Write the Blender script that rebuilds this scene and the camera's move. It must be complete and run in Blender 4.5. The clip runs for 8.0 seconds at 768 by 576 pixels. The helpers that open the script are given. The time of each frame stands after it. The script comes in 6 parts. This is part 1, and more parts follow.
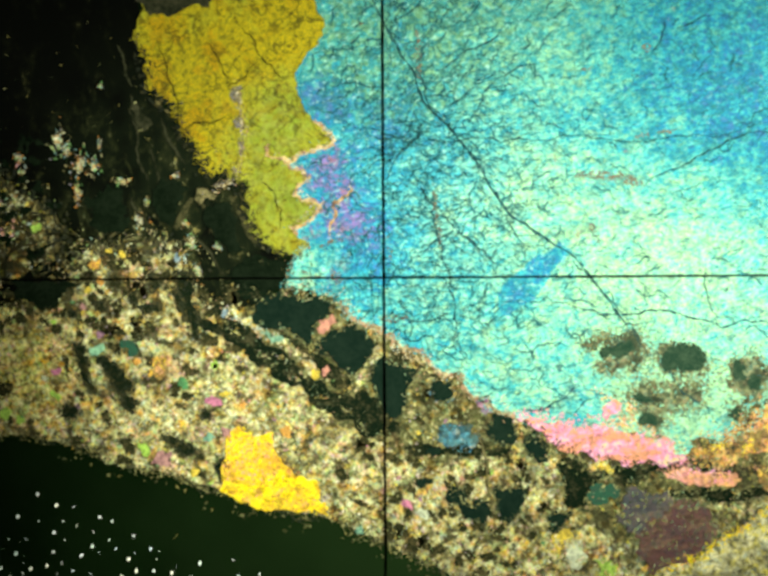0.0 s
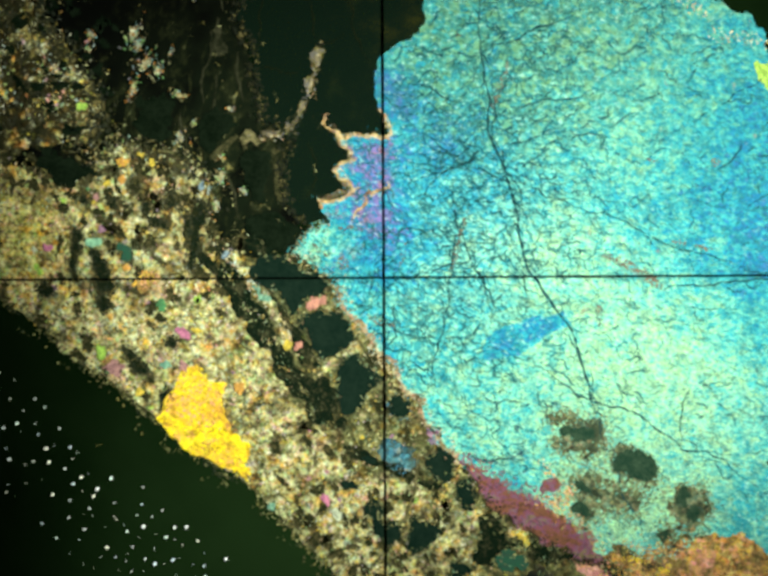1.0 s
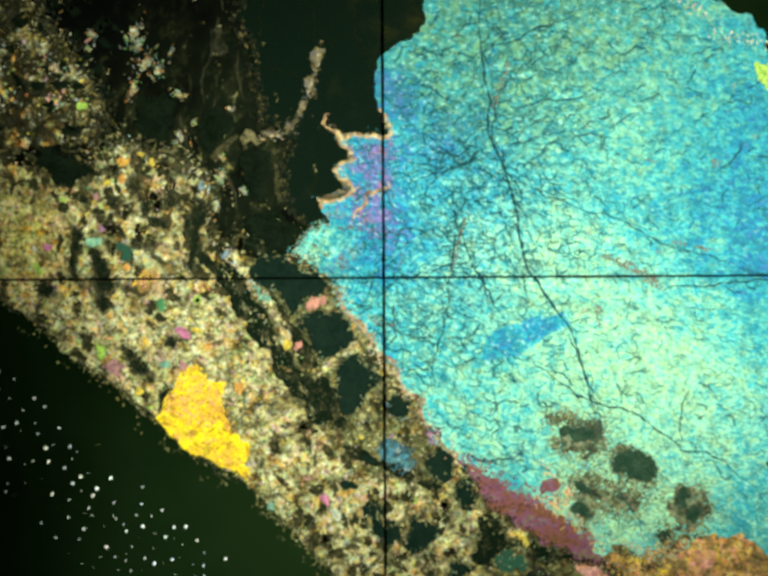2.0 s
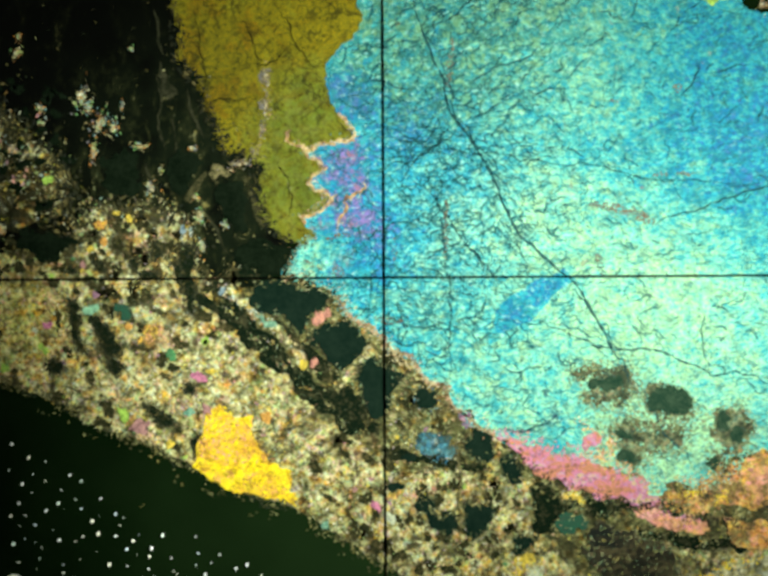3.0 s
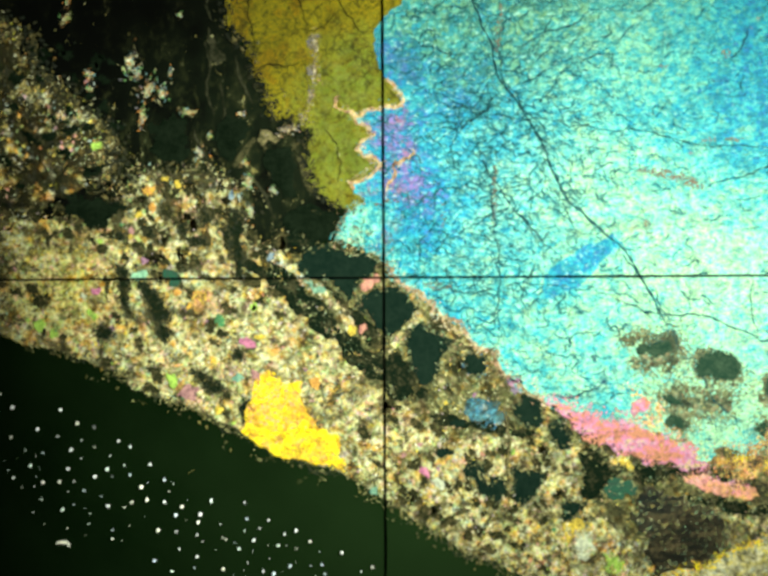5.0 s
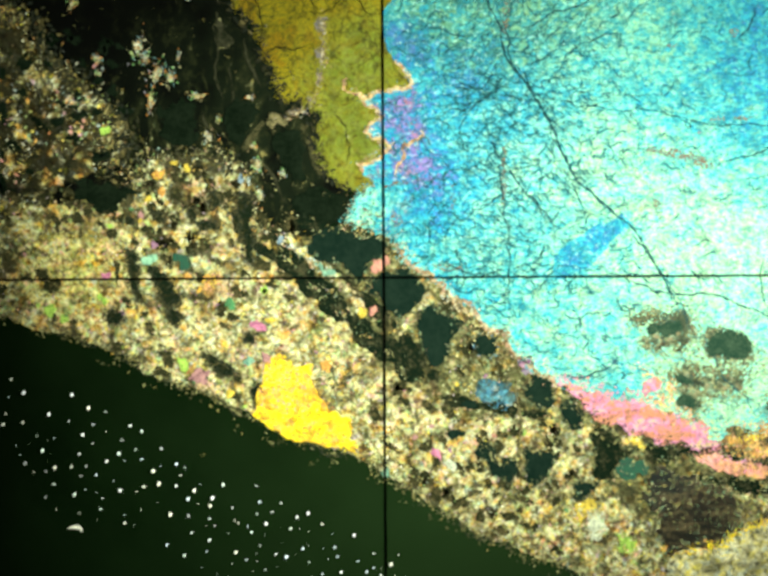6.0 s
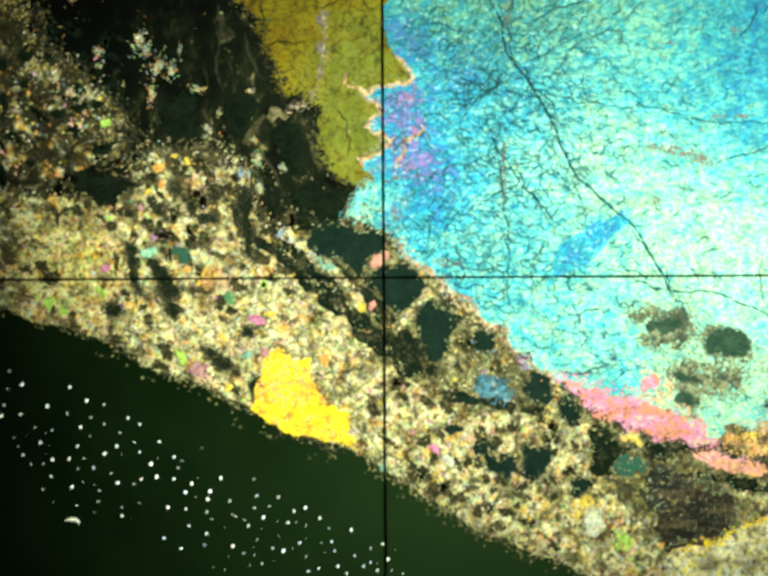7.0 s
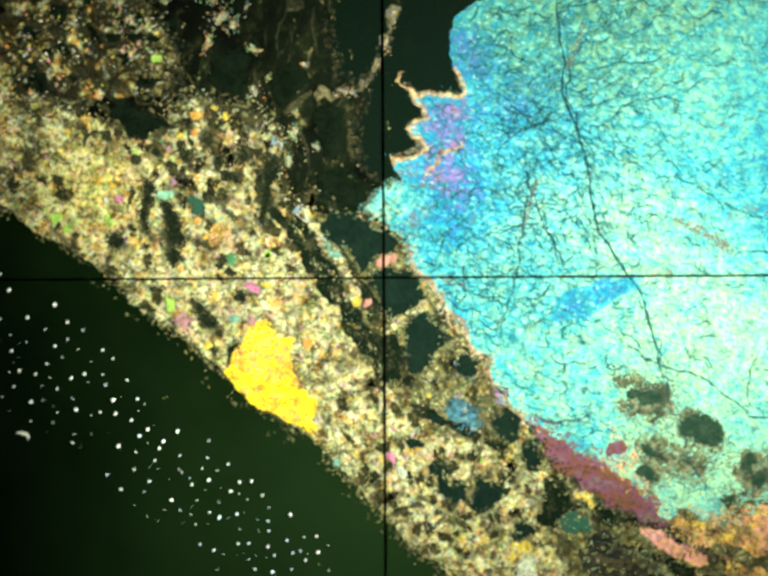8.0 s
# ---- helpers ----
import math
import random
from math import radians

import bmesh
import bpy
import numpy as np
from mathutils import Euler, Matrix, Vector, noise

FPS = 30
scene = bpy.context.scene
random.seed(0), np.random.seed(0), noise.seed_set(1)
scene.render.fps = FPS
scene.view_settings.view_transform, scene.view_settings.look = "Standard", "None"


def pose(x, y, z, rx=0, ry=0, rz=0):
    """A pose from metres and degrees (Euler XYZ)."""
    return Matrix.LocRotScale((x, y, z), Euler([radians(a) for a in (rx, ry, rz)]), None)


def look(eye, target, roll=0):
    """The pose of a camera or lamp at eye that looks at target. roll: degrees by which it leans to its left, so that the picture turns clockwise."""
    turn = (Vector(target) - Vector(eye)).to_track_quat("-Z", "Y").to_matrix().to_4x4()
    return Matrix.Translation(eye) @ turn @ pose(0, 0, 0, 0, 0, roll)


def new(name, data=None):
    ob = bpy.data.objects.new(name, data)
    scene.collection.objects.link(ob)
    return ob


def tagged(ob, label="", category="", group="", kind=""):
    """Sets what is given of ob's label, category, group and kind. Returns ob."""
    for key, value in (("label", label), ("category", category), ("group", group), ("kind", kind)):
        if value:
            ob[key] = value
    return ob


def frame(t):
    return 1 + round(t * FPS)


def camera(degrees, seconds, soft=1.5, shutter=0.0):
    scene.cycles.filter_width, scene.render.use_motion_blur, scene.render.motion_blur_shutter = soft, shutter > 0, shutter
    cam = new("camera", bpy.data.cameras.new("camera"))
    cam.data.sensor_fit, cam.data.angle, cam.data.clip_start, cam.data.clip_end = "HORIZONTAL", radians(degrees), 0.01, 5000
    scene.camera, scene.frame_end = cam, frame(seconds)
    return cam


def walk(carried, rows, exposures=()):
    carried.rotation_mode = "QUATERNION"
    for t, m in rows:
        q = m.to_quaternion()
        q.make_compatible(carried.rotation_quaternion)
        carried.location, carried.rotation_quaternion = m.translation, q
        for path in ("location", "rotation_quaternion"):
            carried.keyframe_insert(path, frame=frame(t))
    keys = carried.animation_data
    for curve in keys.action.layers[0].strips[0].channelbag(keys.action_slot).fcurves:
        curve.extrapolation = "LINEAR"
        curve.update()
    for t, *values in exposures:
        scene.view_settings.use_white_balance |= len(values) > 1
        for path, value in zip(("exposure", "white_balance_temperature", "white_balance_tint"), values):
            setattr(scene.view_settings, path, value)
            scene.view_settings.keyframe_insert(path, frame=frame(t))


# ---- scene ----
# A petrographic thin section on a microscope stage, seen through a cross-hair eyepiece.
# The slide grid counts 0.01 mm: its point (784, 588) is the slide's own origin, y runs towards the slide's lower edge.
MM = 0.001
cam = camera(40, 8.0, soft=3.6)
walk(cam, [(0.0, pose(0, 0, 21.54 * MM)), (8.0, pose(0, 0, 21.54 * MM))], exposures=[(0.0, 0.20, 6950, 10), (0.5, 0.14, 6650, 10), (1.0, 0.08, 6500, 10), (1.5, 0.06, 6650, 10), (3.5, 0.02, 6500, 10), (4.5, 0.18, 6600, 10), (6.0, 0.42, 6650, 10), (8.0, 0.44, 6550, 10)])

# ---- light: one oblique lamp beside the stage, added in place of light from below, in a dark housing ----
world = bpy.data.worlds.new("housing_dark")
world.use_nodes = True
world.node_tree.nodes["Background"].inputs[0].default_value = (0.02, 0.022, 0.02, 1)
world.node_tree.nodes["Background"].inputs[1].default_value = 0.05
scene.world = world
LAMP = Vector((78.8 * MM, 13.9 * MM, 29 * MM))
lamp_data = bpy.data.lights.new("added_side_lamp", "SPOT")
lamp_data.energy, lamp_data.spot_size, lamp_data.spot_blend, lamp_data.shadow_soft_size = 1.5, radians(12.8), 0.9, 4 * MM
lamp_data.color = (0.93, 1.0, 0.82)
lamp = new("added_side_lamp", lamp_data)
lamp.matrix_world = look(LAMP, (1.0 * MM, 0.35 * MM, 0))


# ---- materials ----
class Nodes:
    """A short hand for node trees."""

    def __init__(self, name, rough=0.6, spec=0.2, metal=0.0):
        self.mat = bpy.data.materials.new(name)
        self.mat.use_nodes = True
        self.tree = self.mat.node_tree
        self.bsdf = self.tree.nodes["Principled BSDF"]
        self.bsdf.inputs["Roughness"].default_value = rough
        self.bsdf.inputs["Specular IOR Level"].default_value = spec
        self.bsdf.inputs["Metallic"].default_value = metal

    def put(self, socket, value):
        if isinstance(value, bpy.types.NodeSocket):
            self.tree.links.new(value, socket)
        else:
            socket.default_value = value

    def node(self, kind, *values, **named):
        n = self.tree.nodes.new(kind)
        for i, v in enumerate(values):
            if v is not None:
                self.put(n.inputs[i], v)
        for k, v in named.items():
            self.put(n.inputs[k], v)
        return n

    def math(self, op, a, b=0.0, clamp=False, c=-0.09):
        n = self.node("ShaderNodeMath", a, b, c)
        n.operation, n.use_clamp = op, clamp
        return n.outputs[0]

    def place(self, sx=1.0, sy=1.0):
        """Millimetres on the thing."""
        c = self.tree.nodes.new("ShaderNodeTexCoord").outputs["Object"]
        m = self.node("ShaderNodeMapping", c)
        m.inputs["Scale"].default_value = (1000 * sx, 1000 * sy, 1000)
        return m.outputs[0]

    def noise(self, where, scale, detail=3.0, rough=0.55, warp=0.0):
        n = self.node("ShaderNodeTexNoise", Vector=where, Scale=scale, Detail=detail, Roughness=rough, Distortion=warp)
        return n.outputs["Fac"]

    def shifted(self, where, scale, amount):
        n = self.node("ShaderNodeTexNoise", Vector=where, Scale=scale, Detail=2.0)
        v = self.node("ShaderNodeVectorMath", n.outputs["Color"], (0.5, 0.5, 0.5))
        v.operation = "SUBTRACT"
        w = self.node("ShaderNodeVectorMath", v.outputs[0])
        w.operation = "SCALE"
        w.inputs["Scale"].default_value = amount
        u = self.node("ShaderNodeVectorMath", where, w.outputs[0])
        u.operation = "ADD"
        return u.outputs[0]

    def edges(self, where, scale):
        n = self.node("ShaderNodeTexVoronoi", Vector=where, Scale=scale)
        n.feature = "DISTANCE_TO_EDGE"
        return n.outputs["Distance"]

    def cells(self, where, scale):
        n = self.node("ShaderNodeTexVoronoi", Vector=where, Scale=scale)
        s = self.node("ShaderNodeSeparateColor", n.outputs["Color"])
        return s.outputs[0]

    def ridge(self, where, scale, detail, width, warp):
        """Thin wandering lines."""
        d = self.math("ABSOLUTE", self.math("SUBTRACT", self.noise(where, scale, detail, 0.6, warp), 0.5))
        return self.span(d, 0.0, width, 1.0, 0.0)

    def span(self, v, a, b, c=0.0, d=1.0, smooth=True):
        n = self.node("ShaderNodeMapRange", v, a, b, c, d)
        n.interpolation_type = "SMOOTHSTEP" if smooth else "LINEAR"
        n.clamp = True
        return n.outputs[0]

    def ramp(self, v, stops, hard=False):
        n = self.node("ShaderNodeValToRGB", v)
        r = n.color_ramp
        r.interpolation = "CONSTANT" if hard else "LINEAR"
        while len(r.elements) < len(stops):
            r.elements.new(0.5)
        for e, (p, c) in zip(r.elements, stops):
            e.position, e.color = p, (*c, 1)
        return n.outputs[0]

    def mix(self, f, a, b, how="MIX"):
        n = self.tree.nodes.new("ShaderNodeMix")
        n.data_type, n.blend_type = "RGBA", how
        for i, v in ((0, f), (6, a), (7, b)):
            if not isinstance(v, bpy.types.NodeSocket) and i > 0:
                v = (*v[:3], 1)
            self.put(n.inputs[i], v)
        return n.outputs[2]

    def blob(self, where, x, y, r):
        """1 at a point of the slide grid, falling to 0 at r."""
        n = self.node("ShaderNodeVectorMath", where, ((x - 784) / 100, (588 - y) / 100, 0))
        n.operation = "DISTANCE"
        return self.span(n.outputs["Value"], 0.0, r / 100, 1.0, 0.0)

    def flat(self, where):
        n = self.node("ShaderNodeVectorMath", where, (1, 1, 0))
        n.operation = "MULTIPLY"
        return n.outputs[0]

    def bump(self, height, strength, distance=0.01):
        n = self.node("ShaderNodeBump", Strength=strength, Distance=distance * MM, Height=height)
        self.put(self.bsdf.inputs["Normal"], n.outputs[0])

    def lattice(self, azimuth, up, spread=None):
        """A tilted shading normal, fixed in the crystal, that stands in for extinction: azimuth in degrees, up the z of
        the normal.
        """
        side = math.sqrt(1 - up * up)
        n = Vector((side * math.cos(radians(azimuth)), side * math.sin(radians(azimuth)), up)) * 0.5 + Vector((0.5, 0.5, 0.5))
        colour = self.mix(1.0, (*n, 1), spread, "ADD") if spread else (*n, 1)
        m = self.node("ShaderNodeNormalMap", Color=colour)
        m.space = "OBJECT"
        self.put(self.bsdf.inputs["Normal"], m.outputs[0])

    def painted_leak(self, colour):
        """A dim diffuse colour that stands in for light through crossed polars, whichever way the crystal lies."""
        if not isinstance(colour, bpy.types.NodeSocket):
            colour = (*colour, 1)
        d = self.node("ShaderNodeBsdfDiffuse", colour)
        a = self.node("ShaderNodeAddShader", self.bsdf.outputs[0], d.outputs[0])
        self.tree.links.new(a.outputs[0], self.tree.nodes["Material Output"].inputs["Surface"])

    def done(self, colour):
        self.put(self.bsdf.inputs["Base Color"], colour)
        return self.mat


PURPLE = ((695, 322, 95, -0.25), (690, 375, 85, -0.22), (745, 450, 85, -0.30), (670, 462, 60, -0.26), (705, 205, 70, -0.03), (800, 500, 60, -0.10), (760, 390, 110, -0.05))
ZONES = ((690, 330, 140, -0.20), (735, 450, 120, -0.18), (700, 180, 95, -0.46), (735, 215, 60, -0.20), (830, 265, 75, -0.22), (790, 300, 50, -0.14), (640, 510, 80, 0.18), (730, 550, 110, -0.22), (630, 552, 60, 0.10), (820, 545, 140, 0.04), (880, 330, 130, -0.02), (850, 250, 190, -0.14), (780, 520, 120, -0.14), (950, 470, 140, 0.14), (1520, 170, 400, -0.20), (1600, 420, 260, -0.20), (1400, 330, 260, -0.14),
         (1340, 640, 440, 0.42), (1330, 950, 190, 0.34), (1480, 900, 140, 0.20), (1110, 440, 170, 0.20), (1000, 480, 240, 0.10), (1010, 820, 220, 0.14), (1300, 230, 220, 0.10), (880, 690, 170, 0.04), (1160, 60, 330, 0.12))


RIM_DUSK = ((648, 316, 34), (664, 345, 36), (640, 374, 30), (690, 404, 46), (706, 302, 44), (712, 450, 44), (730, 360, 40), (700, 545, 40), (650, 455, 30))


def blue_crystal_material(name, base, zones):
    """Second-order interference colours that follow the crystal's thickness, and a net of fine cleavage cracks."""
    n = Nodes(name, 0.6, 0.1)
    w = n.flat(n.place())
    bent = n.shifted(w, 1.6, 1.1)
    f = n.math("ADD", base, 0.0)
    for x, y, r, a in zones:
        f = n.math("ADD", f, n.math("MULTIPLY", n.blob(bent, x, y, r), a))
    long = n.flat(n.place(0.55, 1.0))
    f = n.math("ADD", f, n.math("MULTIPLY", n.math("SUBTRACT", n.noise(w, 1.3, 3), 0.5), 0.45))
    f = n.math("ADD", f, n.math("MULTIPLY", n.math("SUBTRACT", n.noise(w, 3.0, 4, 0.65), 0.5), 0.70))
    f = n.math("ADD", f, n.math("MULTIPLY", n.math("SUBTRACT", n.noise(n.flat(n.place(0.75, 1.1)), 6.5, 5, 0.8), 0.5), 0.70))
    cell = n.cells(n.shifted(w, 6, 0.25), 9.0)
    f = n.math("ADD", f, n.math("MULTIPLY", n.math("SUBTRACT", cell, 0.5), 0.30))
    f = n.math("ADD", f, n.math("MULTIPLY", n.math("SUBTRACT", n.cells(n.shifted(long, 9, 0.15), 17.0), 0.5), 0.30))
    f = n.math("ADD", f, n.math("MULTIPLY", n.math("SUBTRACT", n.noise(n.flat(n.place(0.8, 1.15)), 21.0, 3, 0.75), 0.5), 0.75))
    f = n.math("MAXIMUM", f, n.math("MULTIPLY_ADD", n.noise(w, 5.0, 5, 0.8), 0.5))
    for x, y, r, a in PURPLE:
        f = n.math("ADD", f, n.math("MULTIPLY", n.blob(bent, x, y, r), a))
    colour = n.ramp(f, ((0.0, (0.28, 0.19, 0.52)), (0.07, (0.13, 0.20, 0.60)), (0.18, (0.006, 0.24, 0.52)), (0.40, (0.030, 0.46, 0.61)),
                        (0.58, (0.09, 0.58, 0.59)), (0.76, (0.26, 0.75, 0.60)), (0.92, (0.38, 0.83, 0.53)), (1.0, (0.47, 0.84, 0.45))))
    thick = n.math("ADD", n.span(n.noise(w, 3.0, 3), 0.40, 0.64), n.math("MULTIPLY", n.blob(bent, 880, 430, 380), 0.5), True)
    net = n.span(n.edges(n.shifted(n.shifted(long, 2.5, 0.5), 8.0, 0.14), 5.5), 0.0, 0.11, 1.0, 0.0)
    net = n.math("MULTIPLY", n.math("MULTIPLY", net, thick), n.span(n.noise(w, 4.0, 3), 0.36, 0.56))
    fine = n.span(n.edges(n.shifted(long, 7.0, 0.25), 11.0), 0.0, 0.12, 1.0, 0.0)
    fine = n.math("MULTIPLY", fine, n.span(n.noise(w, 2.2, 3), 0.36, 0.62))
    crackle = n.span(n.edges(n.shifted(n.flat(n.place(0.7, 1.1)), 14.0, 0.12), 19.0), 0.0, 0.16, 1.0, 0.0)
    crackle = n.math("MULTIPLY", crackle, n.span(n.noise(w, 3.4, 4, 0.7), 0.42, 0.60))
    c1 = n.math("MULTIPLY", n.ridge(long, 4.2, 4, 0.040, 0.5), thick)
    c2 = n.math("MULTIPLY", n.ridge(w, 1.5, 4, 0.012, 0.3), n.span(n.noise(w, 1.6, 2), 0.40, 0.58))
    speck = n.span(n.noise(n.flat(n.place(0.7, 1.2)), 13, 5, 0.85), 0.48, 0.60)
    dark = n.math("MAXIMUM", n.math("MULTIPLY", c1, 0.85), n.math("MAXIMUM", n.math("MULTIPLY", c2, 0.85), n.math("MULTIPLY", speck, 0.72)))
    dark = n.math("MAXIMUM", dark, n.math("MAXIMUM", n.math("MULTIPLY", net, 0.80), n.math("MULTIPLY", fine, 0.55)))
    dark = n.math("MAXIMUM", dark, n.math("MULTIPLY", crackle, 0.62))
    colour = n.mix(dark, colour, (0.010, 0.09, 0.11))
    shade = n.span(n.math("ADD", n.noise(w, 2.4, 5, 0.75, 0.4), n.math("MULTIPLY", n.math("ADD", n.math("MULTIPLY", n.blob(w, 900, 170, 200), 0.4), n.blob(w, 1350, 300, 240)), 0.07)), 0.50, 0.68)
    colour = n.mix(n.math("MULTIPLY", shade, 0.45), colour, (0.015, 0.15, 0.20))
    olive = n.math("ADD", n.blob(w, 1010, -60, 520), n.blob(w, 870, 110, 260), True)
    colour = n.mix(n.math("MULTIPLY", n.math("MULTIPLY", olive, n.span(n.noise(w, 5, 5, 0.75), 0.34, 0.62)), 0.75), colour, (0.045, 0.15, 0.09))
    colour = n.mix(n.math("MULTIPLY", n.math("MULTIPLY", olive, n.span(cell, 0.60, 0.95)), 0.42), colour, (0.20, 0.42, 0.17))
    # Pale cyan sparkle, painted into the colour by noise.
    glint = n.span(n.noise(n.flat(n.place(0.8, 1.2)), 9.0, 4, 0.75, 0.3), 0.56, 0.66)
    colour = n.mix(n.blob(bent, 850, 400, 360), colour, (1.0, 1.04, 1.18), "MULTIPLY")
    deep = n.math("MULTIPLY", n.math("MAXIMUM", n.blob(bent, 1540, 100, 540), n.math("MAXIMUM", n.math("MULTIPLY", n.blob(bent, 1590, 380, 340), 0.85), n.math("MULTIPLY", n.blob(bent, 1380, 300, 300), 0.45))), 0.85)
    colour = n.mix(n.math("MULTIPLY", glint, n.math("MULTIPLY_ADD", deep, -0.60, False, 0.62)), colour, (0.50, 0.93, 0.82))
    colour = n.mix(deep, colour, (0.42, 0.66, 0.70), "MULTIPLY")
    rust = n.span(n.noise(w, 3.1, 4, 0.7, 0.5), 0.66, 0.72)
    colour = n.mix(n.math("MULTIPLY", rust, 0.4), colour, (0.36, 0.19, 0.12))
    dusk = n.math("ADD", 0.0, 0.0)
    for x, y, r in RIM_DUSK:
        dusk = n.math("MAXIMUM", dusk, n.blob(bent, x, y, r))
    dusk = n.math("MULTIPLY", dusk, n.span(n.noise(w, 6.5, 4, 0.75, 0.4), 0.44, 0.58))
    colour = n.mix(n.math("MULTIPLY", dusk, 0.80), colour, n.mix(n.span(n.noise(w, 11, 3), 0.42, 0.58), (0.10, 0.10, 0.20), (0.42, 0.16, 0.20)))
    n.bump(n.math("SUBTRACT", 1.0, dark), 0.12)
    return n.done(colour)


def yellow_crystal_material():
    n = Nodes("yellow_crystal", 0.7, 0.05)
    w = n.flat(n.place())
    f = n.math("ADD", n.math("MULTIPLY", n.noise(w, 1.3, 3), 0.7), n.math("MULTIPLY", n.noise(w, 7, 4, 0.75), 0.8))
    f = n.math("ADD", f, n.math("MULTIPLY", n.math("ADD", n.blob(w, 450, 130, 240), n.blob(w, 700, 30, 150)), 0.24))
    f = n.math("SUBTRACT", f, n.math("MULTIPLY", n.math("ADD", n.blob(w, 610, 400, 230), n.blob(w, 610, 200, 150)), 0.28))
    colour = n.ramp(f, ((0.40, (0.56, 0.72, 0.07)), (0.62, (0.84, 0.80, 0.05)), (0.85, (1.0, 0.76, 0.012)), (1.0, (1.0, 0.78, 0.02))))
    fine = n.edges(n.shifted(w, 2.5, 0.8), 1.9)
    c = n.math("MULTIPLY", n.span(fine, 0.0, 0.06, 1.0, 0.0), n.span(n.noise(w, 1.7, 2), 0.40, 0.56))
    f = n.span(n.noise(w, 19, 3, 0.7), 0.38, 0.62)
    colour = n.mix(n.math("MULTIPLY", f, 0.45), colour, (0.30, 0.30, 0.03))
    speck = n.span(n.noise(w, 7, 5, 0.85), 0.50, 0.62)
    colour = n.mix(n.math("MAXIMUM", n.math("MULTIPLY", c, 0.85), n.math("MULTIPLY", speck, 0.85)), colour, (0.085, 0.068, 0.006))
    blot = n.span(n.noise(n.flat(n.place(1.3, 0.7)), 3.0, 5, 0.75, 0.5), 0.50, 0.70)
    clear = n.math("SUBTRACT", 1.0, n.math("MULTIPLY", n.blob(w, 680, 50, 170), 0.85))
    colour = n.mix(n.math("MULTIPLY", n.math("MULTIPLY", blot, clear), 0.55), colour, (0.15, 0.12, 0.010))
    tan = n.math("MULTIPLY", clear, n.math("MULTIPLY", n.span(n.noise(w, 1.6, 4, 0.7, 0.4), 0.48, 0.62), 0.7))
    colour = n.mix(tan, colour, (1.0, 0.72, 0.40), "MULTIPLY")
    pale = n.math("MULTIPLY", n.math("ADD", n.blob(w, 610, 400, 210), n.blob(w, 600, 240, 160), True), n.span(n.noise(w, 4.5, 5, 0.75), 0.44, 0.60))
    colour = n.mix(n.math("MULTIPLY", pale, 0.36), colour, (0.72, 0.80, 0.18))
    patch = n.node("ShaderNodeTexNoise", Vector=w, Scale=2.2, Detail=4.0)
    sway = n.mix(1.0, patch.outputs["Color"], (0.5, 0.5, 0.5), "SUBTRACT")
    sway = n.mix(1.0, sway, (0.08, 0.08, 0.02), "MULTIPLY")
    lean = n.mix(n.blob(w, 430, 120, 260), (0.0, 0.0, 0.0), (0.030, 0.007, 0.0))
    sway = n.mix(1.0, sway, lean, "SUBTRACT")
    n.lattice(-77.5, 0.26, sway)
    n.painted_leak((0.0036, 0.0098, 0.0058))
    return n.done(colour)


def tilted_material(name, stops, scale, azimuth, up, dark=(0.16, 0.07, 0.07), faint=None):
    """A crystal whose brightness turns with it, streaked along its length."""
    n = Nodes(name, 0.7, 0.05)
    w = n.flat(n.place())
    m = n.node("ShaderNodeMapping", w)
    m.inputs["Rotation"].default_value = (0, 0, radians(20))
    m.inputs["Scale"].default_value = (0.45, 1.5, 1.0)
    f = n.math("ADD", n.math("MULTIPLY", n.noise(m.outputs[0], scale, 5, 0.7, 0.4), 0.75), n.math("MULTIPLY", n.cells(n.shifted(w, 9, 0.16), 9), 0.35))
    colour = n.ramp(f, stops)
    speck = n.math("MAXIMUM", n.span(n.noise(w, 9, 5, 0.8), 0.50, 0.66), n.span(n.noise(m.outputs[0], 4.5, 4, 0.7), 0.58, 0.68))
    colour = n.mix(n.math("MULTIPLY", speck, 0.7), colour, dark)
    n.lattice(azimuth, up)
    if faint:
        n.painted_leak(n.mix(n.span(n.math("ADD", n.math("MULTIPLY", n.noise(m.outputs[0], 3.0, 4, 0.7, 0.5), 0.6), n.math("MULTIPLY", n.noise(w, 11, 4, 0.75), 0.4)), 0.46, 0.62), faint, (0.085, 0.070, 0.036)))
    return n.done(colour)


